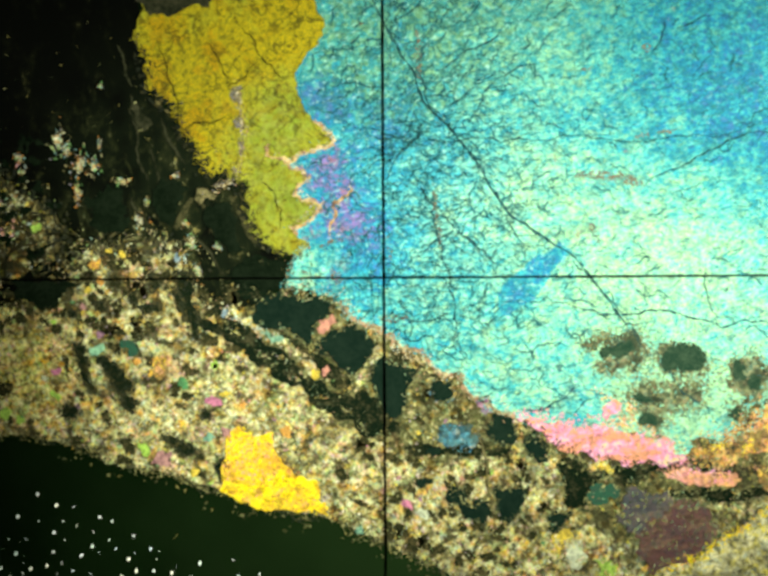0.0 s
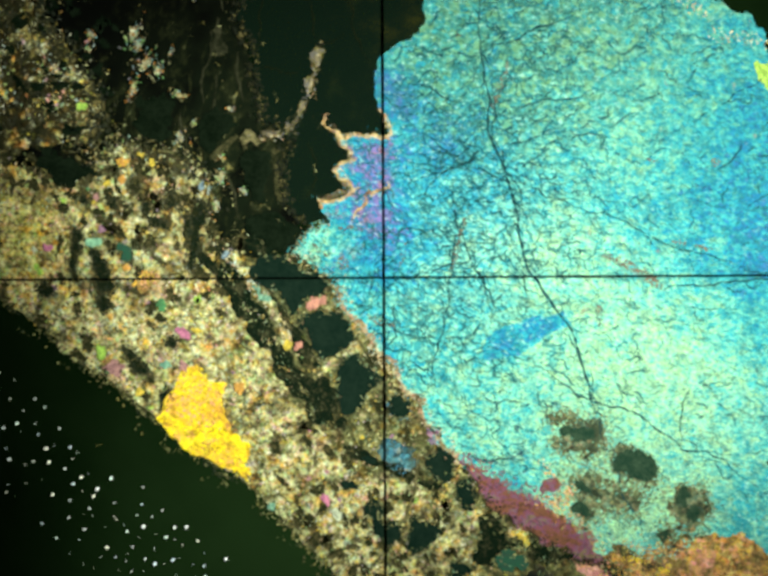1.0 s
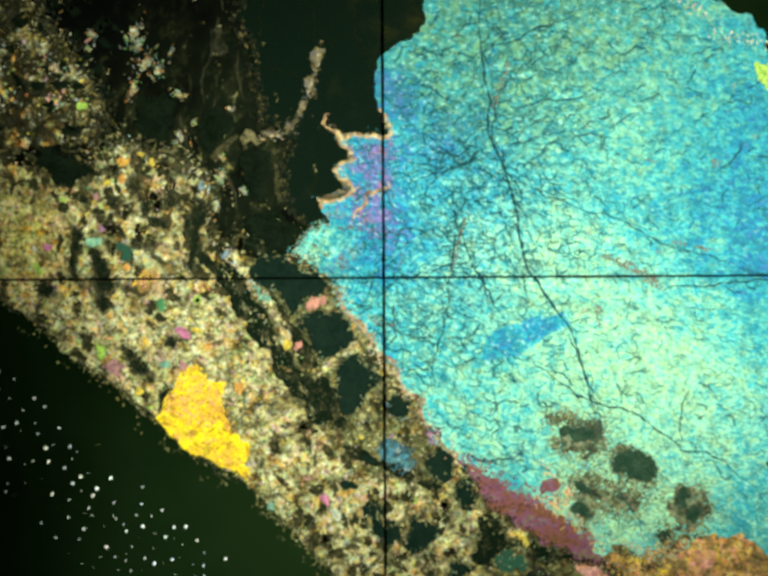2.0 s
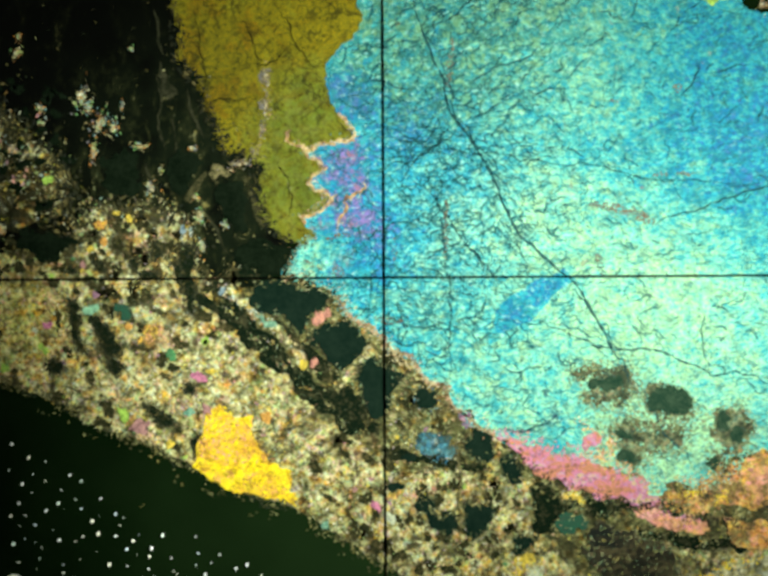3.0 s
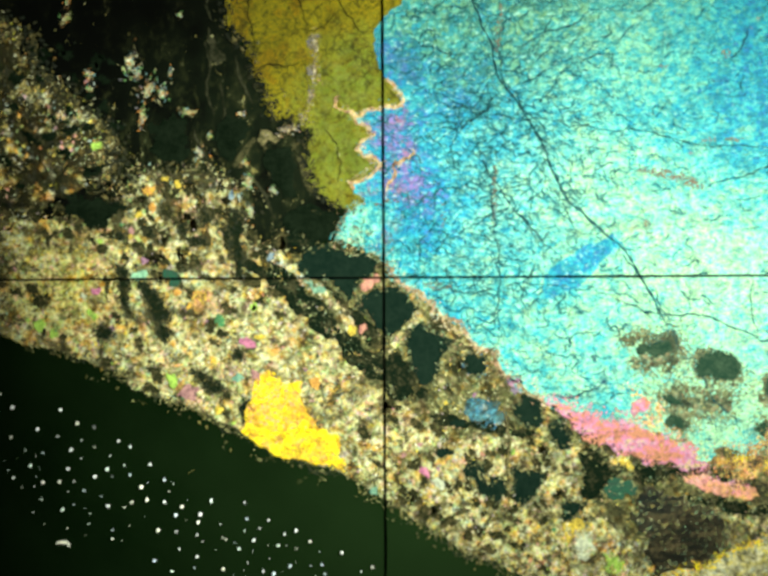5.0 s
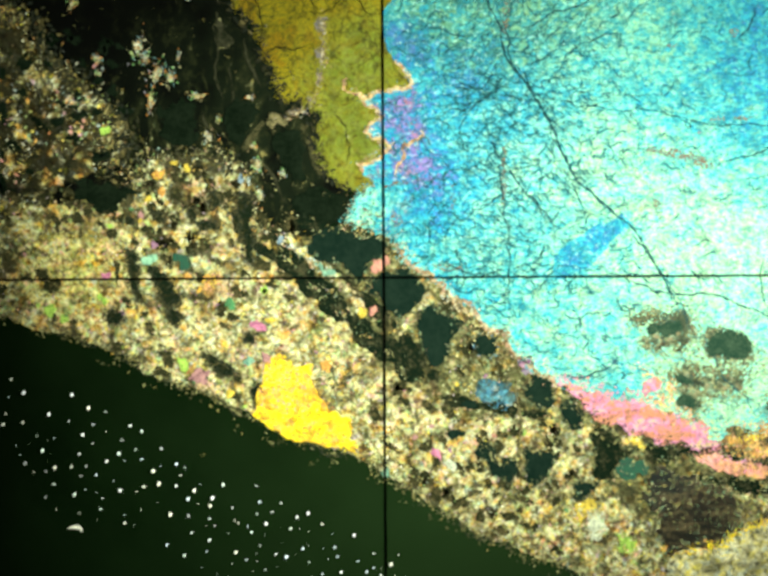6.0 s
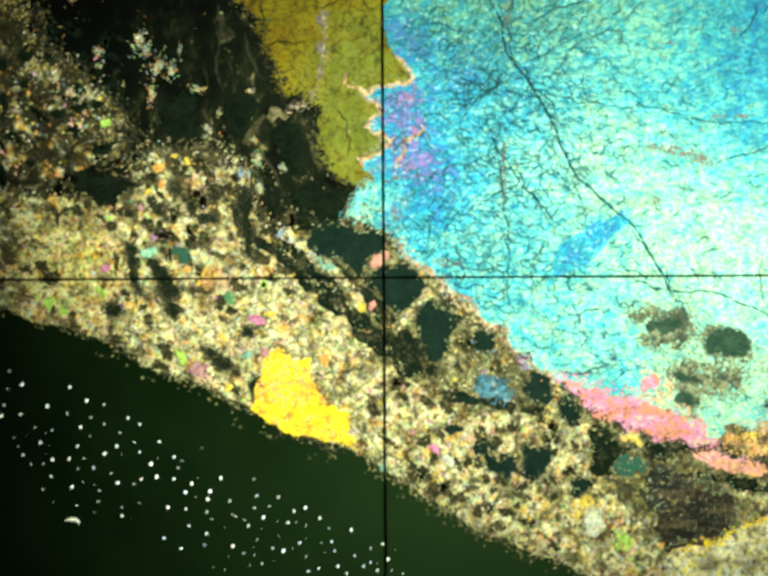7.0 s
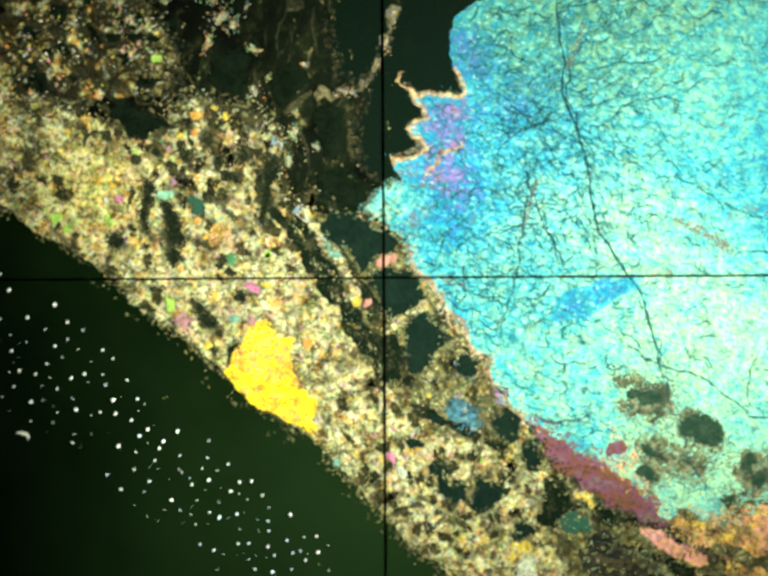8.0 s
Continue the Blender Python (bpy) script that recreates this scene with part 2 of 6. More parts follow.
def pink_material():
    """Thin pink crystal streaked lilac, cream and orange along its length, brightest where its tilted normal faces the
    lamp.
    """
    n = Nodes("pink_crystal", 0.7, 0.05)
    w = n.flat(n.place())
    m = n.node("ShaderNodeMapping", n.shifted(w, 4.0, 0.2))
    m.inputs["Rotation"].default_value = (0, 0, radians(24))
    m.inputs["Scale"].default_value = (0.60, 1.35, 1.0)
    f = n.math("ADD", n.math("MULTIPLY_ADD", n.noise(m.outputs[0], 2.6, 5, 0.7, 0.3), 1.3, False, -0.66), n.math("MULTIPLY", n.noise(w, 9.0, 4, 0.75), 1.03))
    colour = n.ramp(f, ((0.36, (0.84, 0.36, 0.22)), (0.44, (0.98, 0.40, 0.26)), (0.52, (0.98, 0.32, 0.52)), (0.60, (0.92, 0.40, 0.80)), (0.67, (1.0, 0.66, 0.62)), (0.74, (0.95, 0.70, 0.30))))
    dark = n.math("MAXIMUM", n.span(n.noise(m.outputs[0], 5.5, 4, 0.7, 0.4), 0.54, 0.64), n.span(n.noise(w, 8.0, 5, 0.8), 0.53, 0.64))
    colour = n.mix(n.math("MULTIPLY", dark, 0.7), colour, (0.20, 0.075, 0.07))
    n.lattice(-67.0, 0.45)
    return n.done(colour)


def plate_material(name, a, b, scale=4.0, rough=0.5, spec=0.3, contrast=(0.35, 0.65)):
    n = Nodes(name, rough, spec)
    w = n.flat(n.place())
    f = n.math("ADD", n.math("MULTIPLY", n.noise(w, scale, 4, 0.6), 0.6), n.math("MULTIPLY", n.noise(w, scale * 4, 3, 0.6), 0.4))
    colour = n.mix(n.span(f, *contrast), a, b)
    n.bump(f, 0.2)
    return n.done(colour)


DIMMED = ((1270, 1090, 280, 0.04), (210, 490, 200, 0.07), (60, 500, 110, 0.05), (-120, 600, 150, 0.04), (960, 1000, 160, -0.02), (1080, 1160, 180, 0.02), (0, 330, 260, 0.04), (430, 800, 240, -0.04), (80, 650, 170, -0.13), (-110, 600, 150, 0.03))


def clots(n, w):
    """Where the matrix is choked with dark matter."""
    f = n.noise(n.shifted(w, 3.0, 0.25), 2.3, 5, 0.72, 0.4)
    for x, y, r, a in DIMMED:
        f = n.math("ADD", f, n.math("MULTIPLY", n.blob(w, x, y, r), a))
    return n.span(f, 0.55, 0.60)


def drift(n, w, colour):
    """The matrix wanders from pale to tan and rose over a few grains."""
    colour = n.mix(n.math("MULTIPLY", n.blob(n.shifted(w, 2.0, 0.6), 30, 640, 200), 0.80), colour, (1.0, 0.93, 0.55), "MULTIPLY")
    colour = n.mix(n.math("MULTIPLY", n.span(n.noise(w, 3.2, 4, 0.7, 0.3), 0.52, 0.62), 0.85), colour, (1.0, 0.64, 0.24), "MULTIPLY")
    colour = n.mix(n.math("MULTIPLY", n.span(n.noise(n.shifted(w, 2.0, 0.9), 2.6, 4, 0.7), 0.54, 0.62), 0.70), colour, (1.0, 0.66, 0.78), "MULTIPLY")
    colour = n.mix(n.math("MULTIPLY", n.span(n.noise(n.shifted(w, 2.5, 1.7), 3.4, 4, 0.7), 0.56, 0.64), 0.65), colour, (0.66, 0.97, 0.68), "MULTIPLY")
    return colour


def grain_material(name, stops, single=False, patch=0.65, dim=(0.10, 0.08, 0.035), choked=0.0):
    """Many grains, each of one interference colour; single: one grain an object."""
    n = Nodes(name, 0.5, 0.25)
    if single:
        r = n.tree.nodes.new("ShaderNodeObjectInfo").outputs["Random"]
    else:
        r = n.tree.nodes.new("ShaderNodeNewGeometry").outputs["Random Per Island"]
    colour = n.ramp(r, stops, True)
    w = n.flat(n.place())
    mott = n.noise(w, 14 if not single else 1.2, 3, 0.6)
    colour = n.mix(n.math("MULTIPLY", n.span(mott, 0.45, 0.75), 0.55), colour, dim)
    if not single and patch > 0:
        colour = n.mix(n.math("MULTIPLY", n.span(n.noise(w, 2.0, 4, 0.7), 0.46, 0.64), patch), colour, dim)
    if choked:
        colour = drift(n, w, colour)
        colour = n.mix(n.math("MULTIPLY", clots(n, w), choked), colour, (0.040, 0.038, 0.017))
    n.bump(mott, 0.3)
    return n.done(colour)


def mosaic_material(name, stops, scale=8.0, gap=0.5, dim=(0.10, 0.08, 0.045), holes=0.5, low=0.42, high=0.66, choked=0.0):
    """Ground of interlocking tiny crystals, each of its own colour, with dim stretches and dark specks."""
    n = Nodes(name, 0.6, 0.1)
    w = n.flat(n.place())
    v = n.shifted(n.shifted(w, 5.0, 0.28), 16.0, 0.10)
    colour = n.ramp(n.cells(v, scale), stops, True)
    colour = n.mix(0.35, colour, n.ramp(n.cells(n.shifted(w, 14.0, 0.14), scale * 1.9), stops, True))
    colour = n.mix(n.math("MULTIPLY", n.span(n.noise(w, 2.0, 4, 0.7), low, high), gap), colour, dim)
    colour = n.mix(n.math("MULTIPLY", n.span(n.noise(w, 7.0, 5, 0.8), 0.49, 0.60), holes), colour, [c * 0.3 for c in dim])
    clot = n.span(n.noise(w, 3.4, 5, 0.75, 0.3), 0.55, 0.63)
    colour = n.mix(n.math("MULTIPLY", clot, holes), colour, [c * 0.35 for c in dim])
    if choked:
        colour = drift(n, w, colour)
        colour = n.mix(n.math("MULTIPLY", clots(n, w), choked), colour, (0.022, 0.021, 0.009))
    return n.done(colour)


def mud_material():
    """Dark resin-soaked mud with olive streaks and clots."""
    n = Nodes("mud_ground", 0.7, 0.05)
    w = n.flat(n.place())
    m = n.node("ShaderNodeMapping", w)
    m.inputs["Rotation"].default_value = (0, 0, radians(-16))
    m.inputs["Scale"].default_value = (1.7, 0.75, 1.0)
    streak = n.noise(m.outputs[0], 1.5, 5, 0.68, 0.6)
    clot = n.noise(w, 5.5, 4, 0.7)
    f = n.math("ADD", n.math("MULTIPLY", streak, 0.65), n.math("MULTIPLY", clot, 0.35))
    f = n.math("ADD", f, n.math("MULTIPLY", n.blob(w, 300, 500, 300), 0.06))
    grain = n.ramp(n.cells(n.shifted(w, 8, 0.2), 8.0), MUD, True)
    # Dark mud with vignette painted in: base and streaks fade out up left.
    base = n.mix(n.math("MULTIPLY", n.span(n.noise(w, 1.1, 3), 0.30, 0.56), n.blob(w, 490, 360, 500)), (0.0005, 0.0009, 0.0004), (0.0056, 0.0098, 0.0042))
    south = n.span(n.blob(w, 340, 440, 560), 0.15, 0.75, 0.12, 1.0)
    colour = n.mix(n.math("MULTIPLY", n.span(f, 0.50, 0.65), south), base, (0.021, 0.025, 0.010))
    colour = n.mix(n.math("MULTIPLY", n.span(f, 0.60, 0.67), south), colour, grain)
    return n.done(colour)


def resin_material():
    """Dark green mounting resin; stray light and vignette are put into its colour, greener towards the south of the
    rock.
    """
    n = Nodes("mounting_resin", 0.8, 0.0)
    w = n.flat(n.place())
    f = n.math("ADD", n.math("MULTIPLY", n.noise(w, 0.6, 4), 0.5), n.math("MULTIPLY", n.blob(w, 900, 1240, 800), 0.9))
    return n.done(n.mix(n.span(f, 0.1, 1.1, smooth=False), (0.0016, 0.0052, 0.0014), (0.0105, 0.0250, 0.0078)))


def plain(name, colour, rough, spec=0.3, metal=0.0, scale=3.0, vary=0.3):
    n = Nodes(name, rough, spec, metal)
    f = n.noise(n.place(), scale, 4)
    return n.done(n.mix(n.math("MULTIPLY", f, vary), colour, [c * 0.4 for c in colour]))


def glass_material():
    n = Nodes("slide_glass", 0.05, 0.5)
    n.bsdf.inputs["Transmission Weight"].default_value = 1.0
    n.bsdf.inputs["IOR"].default_value = 1.52
    return n.done((0.93, 0.97, 0.95, 1))


CREAM = ((0.0, (0.595, 0.560, 0.244)), (0.09, (0.815, 0.835, 0.465)), (0.20, (0.350, 0.310, 0.115)), (0.30, (0.670, 0.620, 0.282)), (0.39, (0.860, 0.905, 0.590)), (0.47, (0.200, 0.180, 0.072)), (0.55, (0.577, 0.440, 0.094)), (0.61, (0.085, 0.080, 0.032)),
         (0.69, (0.502, 0.540, 0.273)), (0.77, (0.800, 0.500, 0.357)), (0.82, (0.818, 0.560, 0.113)), (0.86, (0.353, 0.580, 0.207)), (0.90, (0.391, 0.580, 0.508)), (0.935, (0.577, 0.460, 0.564)), (0.965, (0.893, 0.740, 0.075)))
WEST = ((0.0, (0.36, 0.29, 0.09)), (0.16, (0.66, 0.62, 0.32)), (0.32, (0.14, 0.12, 0.04)), (0.44, (0.58, 0.42, 0.10)), (0.56, (0.26, 0.34, 0.13)), (0.66, (0.03, 0.036, 0.014)), (0.78, (0.84, 0.86, 0.62)), (0.88, (0.74, 0.40, 0.14)), (0.92, (0.42, 0.48, 0.50)), (0.96, (0.70, 0.68, 0.07)))
MUD = ((0.0, (0.060, 0.066, 0.024)), (0.25, (0.180, 0.172, 0.066)), (0.45, (0.360, 0.350, 0.150)), (0.58, (0.026, 0.036, 0.017)), (0.78, (0.250, 0.212, 0.070)), (0.92, (0.44, 0.42, 0.20)))
GOLD = ((0.0, (0.95, 0.70, 0.01)), (0.4, (1.0, 0.82, 0.02)), (0.62, (0.85, 0.50, 0.04)), (0.82, (0.90, 0.45, 0.16)), (0.93, (0.70, 0.55, 0.04)))
AMBER = ((0.0, (0.70, 0.27, 0.07)), (0.3, (0.80, 0.50, 0.08)), (0.5, (0.60, 0.32, 0.13)), (0.68, (0.74, 0.62, 0.20)), (0.82, (0.88, 0.40, 0.30)), (0.94, (0.20, 0.14, 0.06)))
STEEL = ((0.0, (0.04, 0.19, 0.33)), (0.26, (0.10, 0.34, 0.44)), (0.42, (0.018, 0.045, 0.05)), (0.66, (0.08, 0.12, 0.09)), (0.82, (0.02, 0.09, 0.16)), (0.93, (0.36, 0.40, 0.36)))
M_BLUE = blue_crystal_material("blue_crystal", 0.56, ZONES)
M_YELLOW = yellow_crystal_material()
M_PINK = pink_material()
M_PURPLE = tilted_material("purple_crystal", ((0.3, (0.30, 0.15, 0.12)), (0.5, (0.62, 0.24, 0.27)), (0.62, (0.48, 0.20, 0.28)), (0.78, (0.40, 0.28, 0.30))), 2.0, -83.0, 0.22, (0.06, 0.05, 0.045), (0.011, 0.013, 0.010))
M_LENS = blue_crystal_material("blue_inclusion", 0.29, ())
M_MUDPORE = plate_material("mud_pore", (0.0032, 0.0066, 0.0034), (0.0082, 0.0138, 0.0078), 3.0, 0.8, 0.0)
M_CORE = plate_material("deep_green_core", (0.011, 0.035, 0.023), (0.040, 0.074, 0.046), 5.0, 0.8, 0.0)
M_PORE = plate_material("pore_resin", (0.005, 0.014, 0.010), (0.010, 0.022, 0.015), 2.5, 0.8, 0.0)
M_RESIN = resin_material()
M_CRACK = plate_material("crack_fill", (0.006, 0.030, 0.038), (0.018, 0.070, 0.080), 3.0, 0.8, 0.0)
M_OLIVE = plate_material("olive_shard", (0.010, 0.013, 0.007), (0.045, 0.045, 0.026), 3.0, 0.8, 0.0)
M_YCRACK = plate_material("yellow_crack_fill", (0.004, 0.008, 0.004), (0.012, 0.014, 0.005), 4.0, 0.8, 0.0)
M_HAIRCRACK = plate_material("hair_crack_fill", (0.008, 0.046, 0.058), (0.022, 0.115, 0.130), 6.0, 0.8, 0.0)
M_GROUND = mosaic_material("matrix_ground", CREAM, 14.0, 0.78, (0.060, 0.052, 0.020), 0.85, 0.44, 0.62, 0.88)
M_GOLDPLATE = mosaic_material("gold_ground", GOLD, 9.0, 0.60, (0.60, 0.26, 0.05), 0.70)
M_WEST = mosaic_material("west_ground", WEST, 9.0, 0.97, (0.009, 0.010, 0.004), 0.92, 0.38, 0.51, 0.80)
M_WESTBED = grain_material("west_bed", WEST, False, 0.92, (0.020, 0.018, 0.007))
M_LANE = mosaic_material("lane_ground", MUD, 11.0, 0.75, (0.050, 0.056, 0.024), 0.70, 0.42, 0.64, 0.60)
M_MUDGROUND = mud_material()
M_LANEDARK = plate_material("lane_dark", (0.005, 0.011, 0.006), (0.060, 0.056, 0.029), 4.0, 0.8, 0.0, (0.48, 0.68))
M_GAP = plate_material("grain_gap", (0.007, 0.013, 0.007), (0.034, 0.032, 0.014), 5.0, 0.8, 0.0, (0.46, 0.70))
M_GAPBED = grain_material("gap_bed", ((0.0, (0.008, 0.014, 0.008)), (0.35, (0.03, 0.034, 0.014)), (0.60, (0.07, 0.062, 0.026)), (0.78, (0.015, 0.022, 0.012)), (0.93, (0.18, 0.14, 0.05))), False, 0.3, (0.02, 0.02, 0.01))
M_CLOT = plate_material("dark_clot", (0.020, 0.023, 0.011), (0.125, 0.102, 0.044), 6.0, 0.8, 0.0, (0.48, 0.66))
M_HALO = mosaic_material("halo_ground", ((0.0, (0.22, 0.24, 0.12)), (0.22, (0.10, 0.13, 0.065)), (0.42, (0.17, 0.21, 0.12)), (0.56, (0.06, 0.095, 0.06)), (0.70, (0.36, 0.34, 0.19)), (0.80, (0.20, 0.34, 0.24)), (0.92, (0.32, 0.22, 0.13))),
                         12.0, 0.90, (0.030, 0.046, 0.026), 0.70, 0.40, 0.58)
M_MATRIX = grain_material("granular_matrix", CREAM, patch=0.5, choked=0.85)
M_GRAIN = grain_material("matrix_grain", CREAM, True)
TINTS = ((0.0, (0.80, 0.34, 0.36)), (0.14, (0.36, 0.55, 0.20)), (0.26, (0.85, 0.50, 0.08)), (0.42, (0.34, 0.48, 0.55)), (0.54, (0.62, 0.30, 0.50)), (0.64, (1.0, 0.97, 0.85)), (0.82, (0.85, 0.72, 0.12)), (0.92, (0.20, 0.42, 0.30)))
M_TINT = grain_material("tint_bed", [(p, [0.85 * v + q for v, q in zip(c, (0.10, 0.085, 0.04))]) for p, c in TINTS], False, 0.4, choked=0.6)
M_FLECK = grain_material("bright_fleck", ((0.0, (0.62, 0.58, 0.30)), (0.15, (0.20, 0.50, 0.16)), (0.27, (0.76, 0.30, 0.06)), (0.37, (0.84, 0.82, 0.60)), (0.44, (0.22, 0.10, 0.03)), (0.58, (0.22, 0.46, 0.50)), (0.67, (0.44, 0.36, 0.16)), (0.76, (0.30, 0.28, 0.34)), (0.84, (0.05, 0.05, 0.02))), False, 0.3)
M_MUD = grain_material("mud_bed", MUD)
M_HALOG = grain_material("halo_bed_grain", ((0.0, (0.060, 0.085, 0.036)), (0.26, (0.13, 0.16, 0.062)), (0.44, (0.27, 0.27, 0.10)), (0.56, (0.040, 0.070, 0.040)), (0.70, (0.20, 0.32, 0.19)), (0.84, (0.34, 0.36, 0.20)), (0.94, (0.30, 0.20, 0.12))), False, 0.5)
M_DARKMUD = grain_material("dark_mud", ((0.0, (0.006, 0.009, 0.005)), (0.35, (0.02, 0.02, 0.009)), (0.6, (0.07, 0.06, 0.02)), (0.75, (0.012, 0.016, 0.008)), (0.92, (0.16, 0.13, 0.05))), False, 0.5, (0.012, 0.014, 0.007))
M_GOLD = grain_material("gold_mosaic", GOLD, False, 0.40, (0.42, 0.24, 0.02))
M_AMBER = grain_material("amber_mosaic", AMBER, False, 0.8, (0.13, 0.10, 0.04))
M_RIM = grain_material("rim_bed", ((0.0, (0.70, 0.55, 0.30)), (0.3, (0.62, 0.36, 0.20)), (0.5, (0.92, 0.80, 0.52)), (0.65, (0.16, 0.13, 0.06)), (0.85, (0.50, 0.55, 0.50))), False, 0.1)
M_RIMLINE = mosaic_material("rim_line", ((0.0, (0.80, 0.58, 0.24)), (0.22, (0.64, 0.30, 0.13)), (0.45, (0.90, 0.74, 0.40)), (0.62, (0.34, 0.17, 0.10)), (0.80, (0.62, 0.46, 0.16)), (0.92, (0.28, 0.20, 0.26))), 15.0, 0.85, (0.20, 0.12, 0.09), 0.75)
M_ROSELINE = mosaic_material("rose_line", ((0.0, (0.42, 0.32, 0.17)), (0.35, (0.60, 0.32, 0.22)), (0.55, (0.72, 0.60, 0.36)), (0.75, (0.10, 0.08, 0.04))), 9.0, 0.7, (0.08, 0.06, 0.03), 0.4)
M_STEEL = grain_material("steel_patch", STEEL)
# The pale random tints stand in for the lens's colour fringes round bubbles.
M_BUBBLE = grain_material("bubble_skin", ((0.0, (0.95, 0.97, 1.0)), (0.35, (0.75, 0.88, 1.0)), (0.6, (1.0, 0.98, 0.85)), (0.85, (0.85, 1.0, 0.92))), True, 0.0, (0.8, 0.85, 0.95))
M_GLASS = glass_material()
M_BLACK = plain("blackened_metal", (0.018, 0.018, 0.018), 0.8, 0.1)
M_STAGE = plain("stage_enamel", (0.03, 0.03, 0.03), 0.6, 0.2, 0.0, 0.4)
M_HAIR = plain("hair_black", (0.006, 0.006, 0.006), 0.9, 0.0)
SPOTS = {"pink": (0.85, 0.20, 0.50), "green": (0.10, 0.40, 0.14), "lime": (0.45, 0.85, 0.08), "teal": (0.18, 0.55, 0.42), "orange": (0.95, 0.42, 0.04),
         "gold": (1.0, 0.72, 0.03), "violet": (0.40, 0.16, 0.38), "mauve": (0.55, 0.22, 0.28), "pale": (0.85, 0.95, 0.72), "rose": (0.85, 0.30, 0.26), "jade": (0.0, 0.12, 0.06), "mint": (0.30, 0.80, 0.55), "steel": (0.22, 0.42, 0.62)}
M_SPOT = {k: plate_material("spot_" + k, [v * 0.66 + (p if k not in ("jade", "green") else 0.02) for v, p in zip(c, (0.15, 0.13, 0.07))], [v * 0.3 + 0.03 for v in c], 9.0, 0.6, 0.05, (0.40, 0.60)) for k, c in SPOTS.items()}


# ---- helpers of the section ----
FLAT = 0.22  # the relief left by polishing
def grid(x, y, z=0.0):
    """A point of the slide grid, with its height over the glass in millimetres, in the slide's space."""
    return ((x - 784) * 1e-5, (588 - y) * 1e-5, z * FLAT * MM)


def linked(name, mesh, material, parent, label="", kind=""):
    if not mesh.materials:
        mesh.materials.append(material)
    ob = new(name, mesh)
    ob.parent = parent
    return tagged(ob, label, kind=kind)


def mesh_of(name, verts, faces, smooth=False):
    me = bpy.data.meshes.new(name)
    me.from_pydata(verts, [], faces)
    me.update()
    if smooth:
        me.polygons.foreach_set("use_smooth", [True] * len(me.polygons))
    return me


def ragged(points, seed, amp=0.16, step=7.0, closed=True):
    """A broken edge: each stretch is halved again and again and its middle moved aside."""
    rnd = random.Random(seed)
    pts = [Vector(p) for p in points]
    for _ in range(8):
        out, n, moved = [], len(pts), False
        for i in range(n if closed else n - 1):
            a, b = pts[i], pts[(i + 1) % n]
            out.append(a)
            d = b - a
            if d.length > step:
                side = Vector((-d.y, d.x))
                out.append((a + b) / 2 + side * rnd.uniform(-amp, amp))
                moved = True
        if not closed:
            out.append(pts[-1])
        pts = out
        if not moved:
            break
    return [(p.x, p.y) for p in pts]


def plate(name, points, material, parent, z0, z1, seed=1, amp=0.16, step=7.0, label="", kind=""):
    """A slab of a crystal with a broken outline and a worn upper edge."""
    line = ragged(points, seed, amp, step)
    n = len(line)
    cx, cy = sum(p[0] for p in line) / n, sum(p[1] for p in line) / n
    size = max(20.0, sum(math.hypot(p[0] - cx, p[1] - cy) for p in line) / n)
    k = 1 - 1.6 / size
    verts = [grid(x, y, z0) for x, y in line] + [grid(x, y, z1 - 0.004) for x, y in line]
    verts += [grid(cx + (x - cx) * k, cy + (y - cy) * k, z1) for x, y in line]
    faces = [tuple(range(n - 1, -1, -1))[::-1], tuple(range(2 * n, 3 * n))[::-1]]
    for i in range(n):
        j = (i + 1) % n
        faces += [(j, i, n + i, n + j), (n + j, n + i, 2 * n + i, 2 * n + j)]
    me = mesh_of(name, verts, faces)
    bm = bmesh.new()
    bm.from_mesh(me)
    bmesh.ops.recalc_face_normals(bm, faces=bm.faces[:])
    bm.to_mesh(me)
    bm.free()
    return linked(name, me, material, parent, label, kind)


def ellipse(x, y, a, b, turn=0.0, n=11, wob=0.16, seed=0):
    rnd = random.Random(seed + int(x) * 7 + int(y))
    out, c, s = [], math.cos(radians(turn)), math.sin(radians(turn))
    for i in range(n):
        t, r = 2 * math.pi * i / n, 1 + rnd.uniform(-wob, wob)
        u, v = a * r * math.cos(t), b * r * math.sin(t)
        out.append((x + u * c - v * s, y + u * s + v * c))
    return out


def inside(poly, x, y):
    """Which of the points lie in the outline."""
    hit = np.zeros(len(x), bool)
    for i in range(len(poly)):
        (x0, y0), (x1, y1) = poly[i], poly[i - 1]
        if y0 == y1:
            continue
        hit ^= ((y0 > y) != (y1 > y)) & (x < (x1 - x0) * (y - y0) / (y1 - y0) + x0)
    return hit


def cloud(x, y, scale, seed):
    """Smooth noise from 0 to 1 over the grid, of that size."""
    return np.array([0.5 + 0.5 * noise.fractal(Vector((a / scale, b / scale, seed * 7.3)), 0.6, 2.0, 3) for a, b in zip(x, y)])


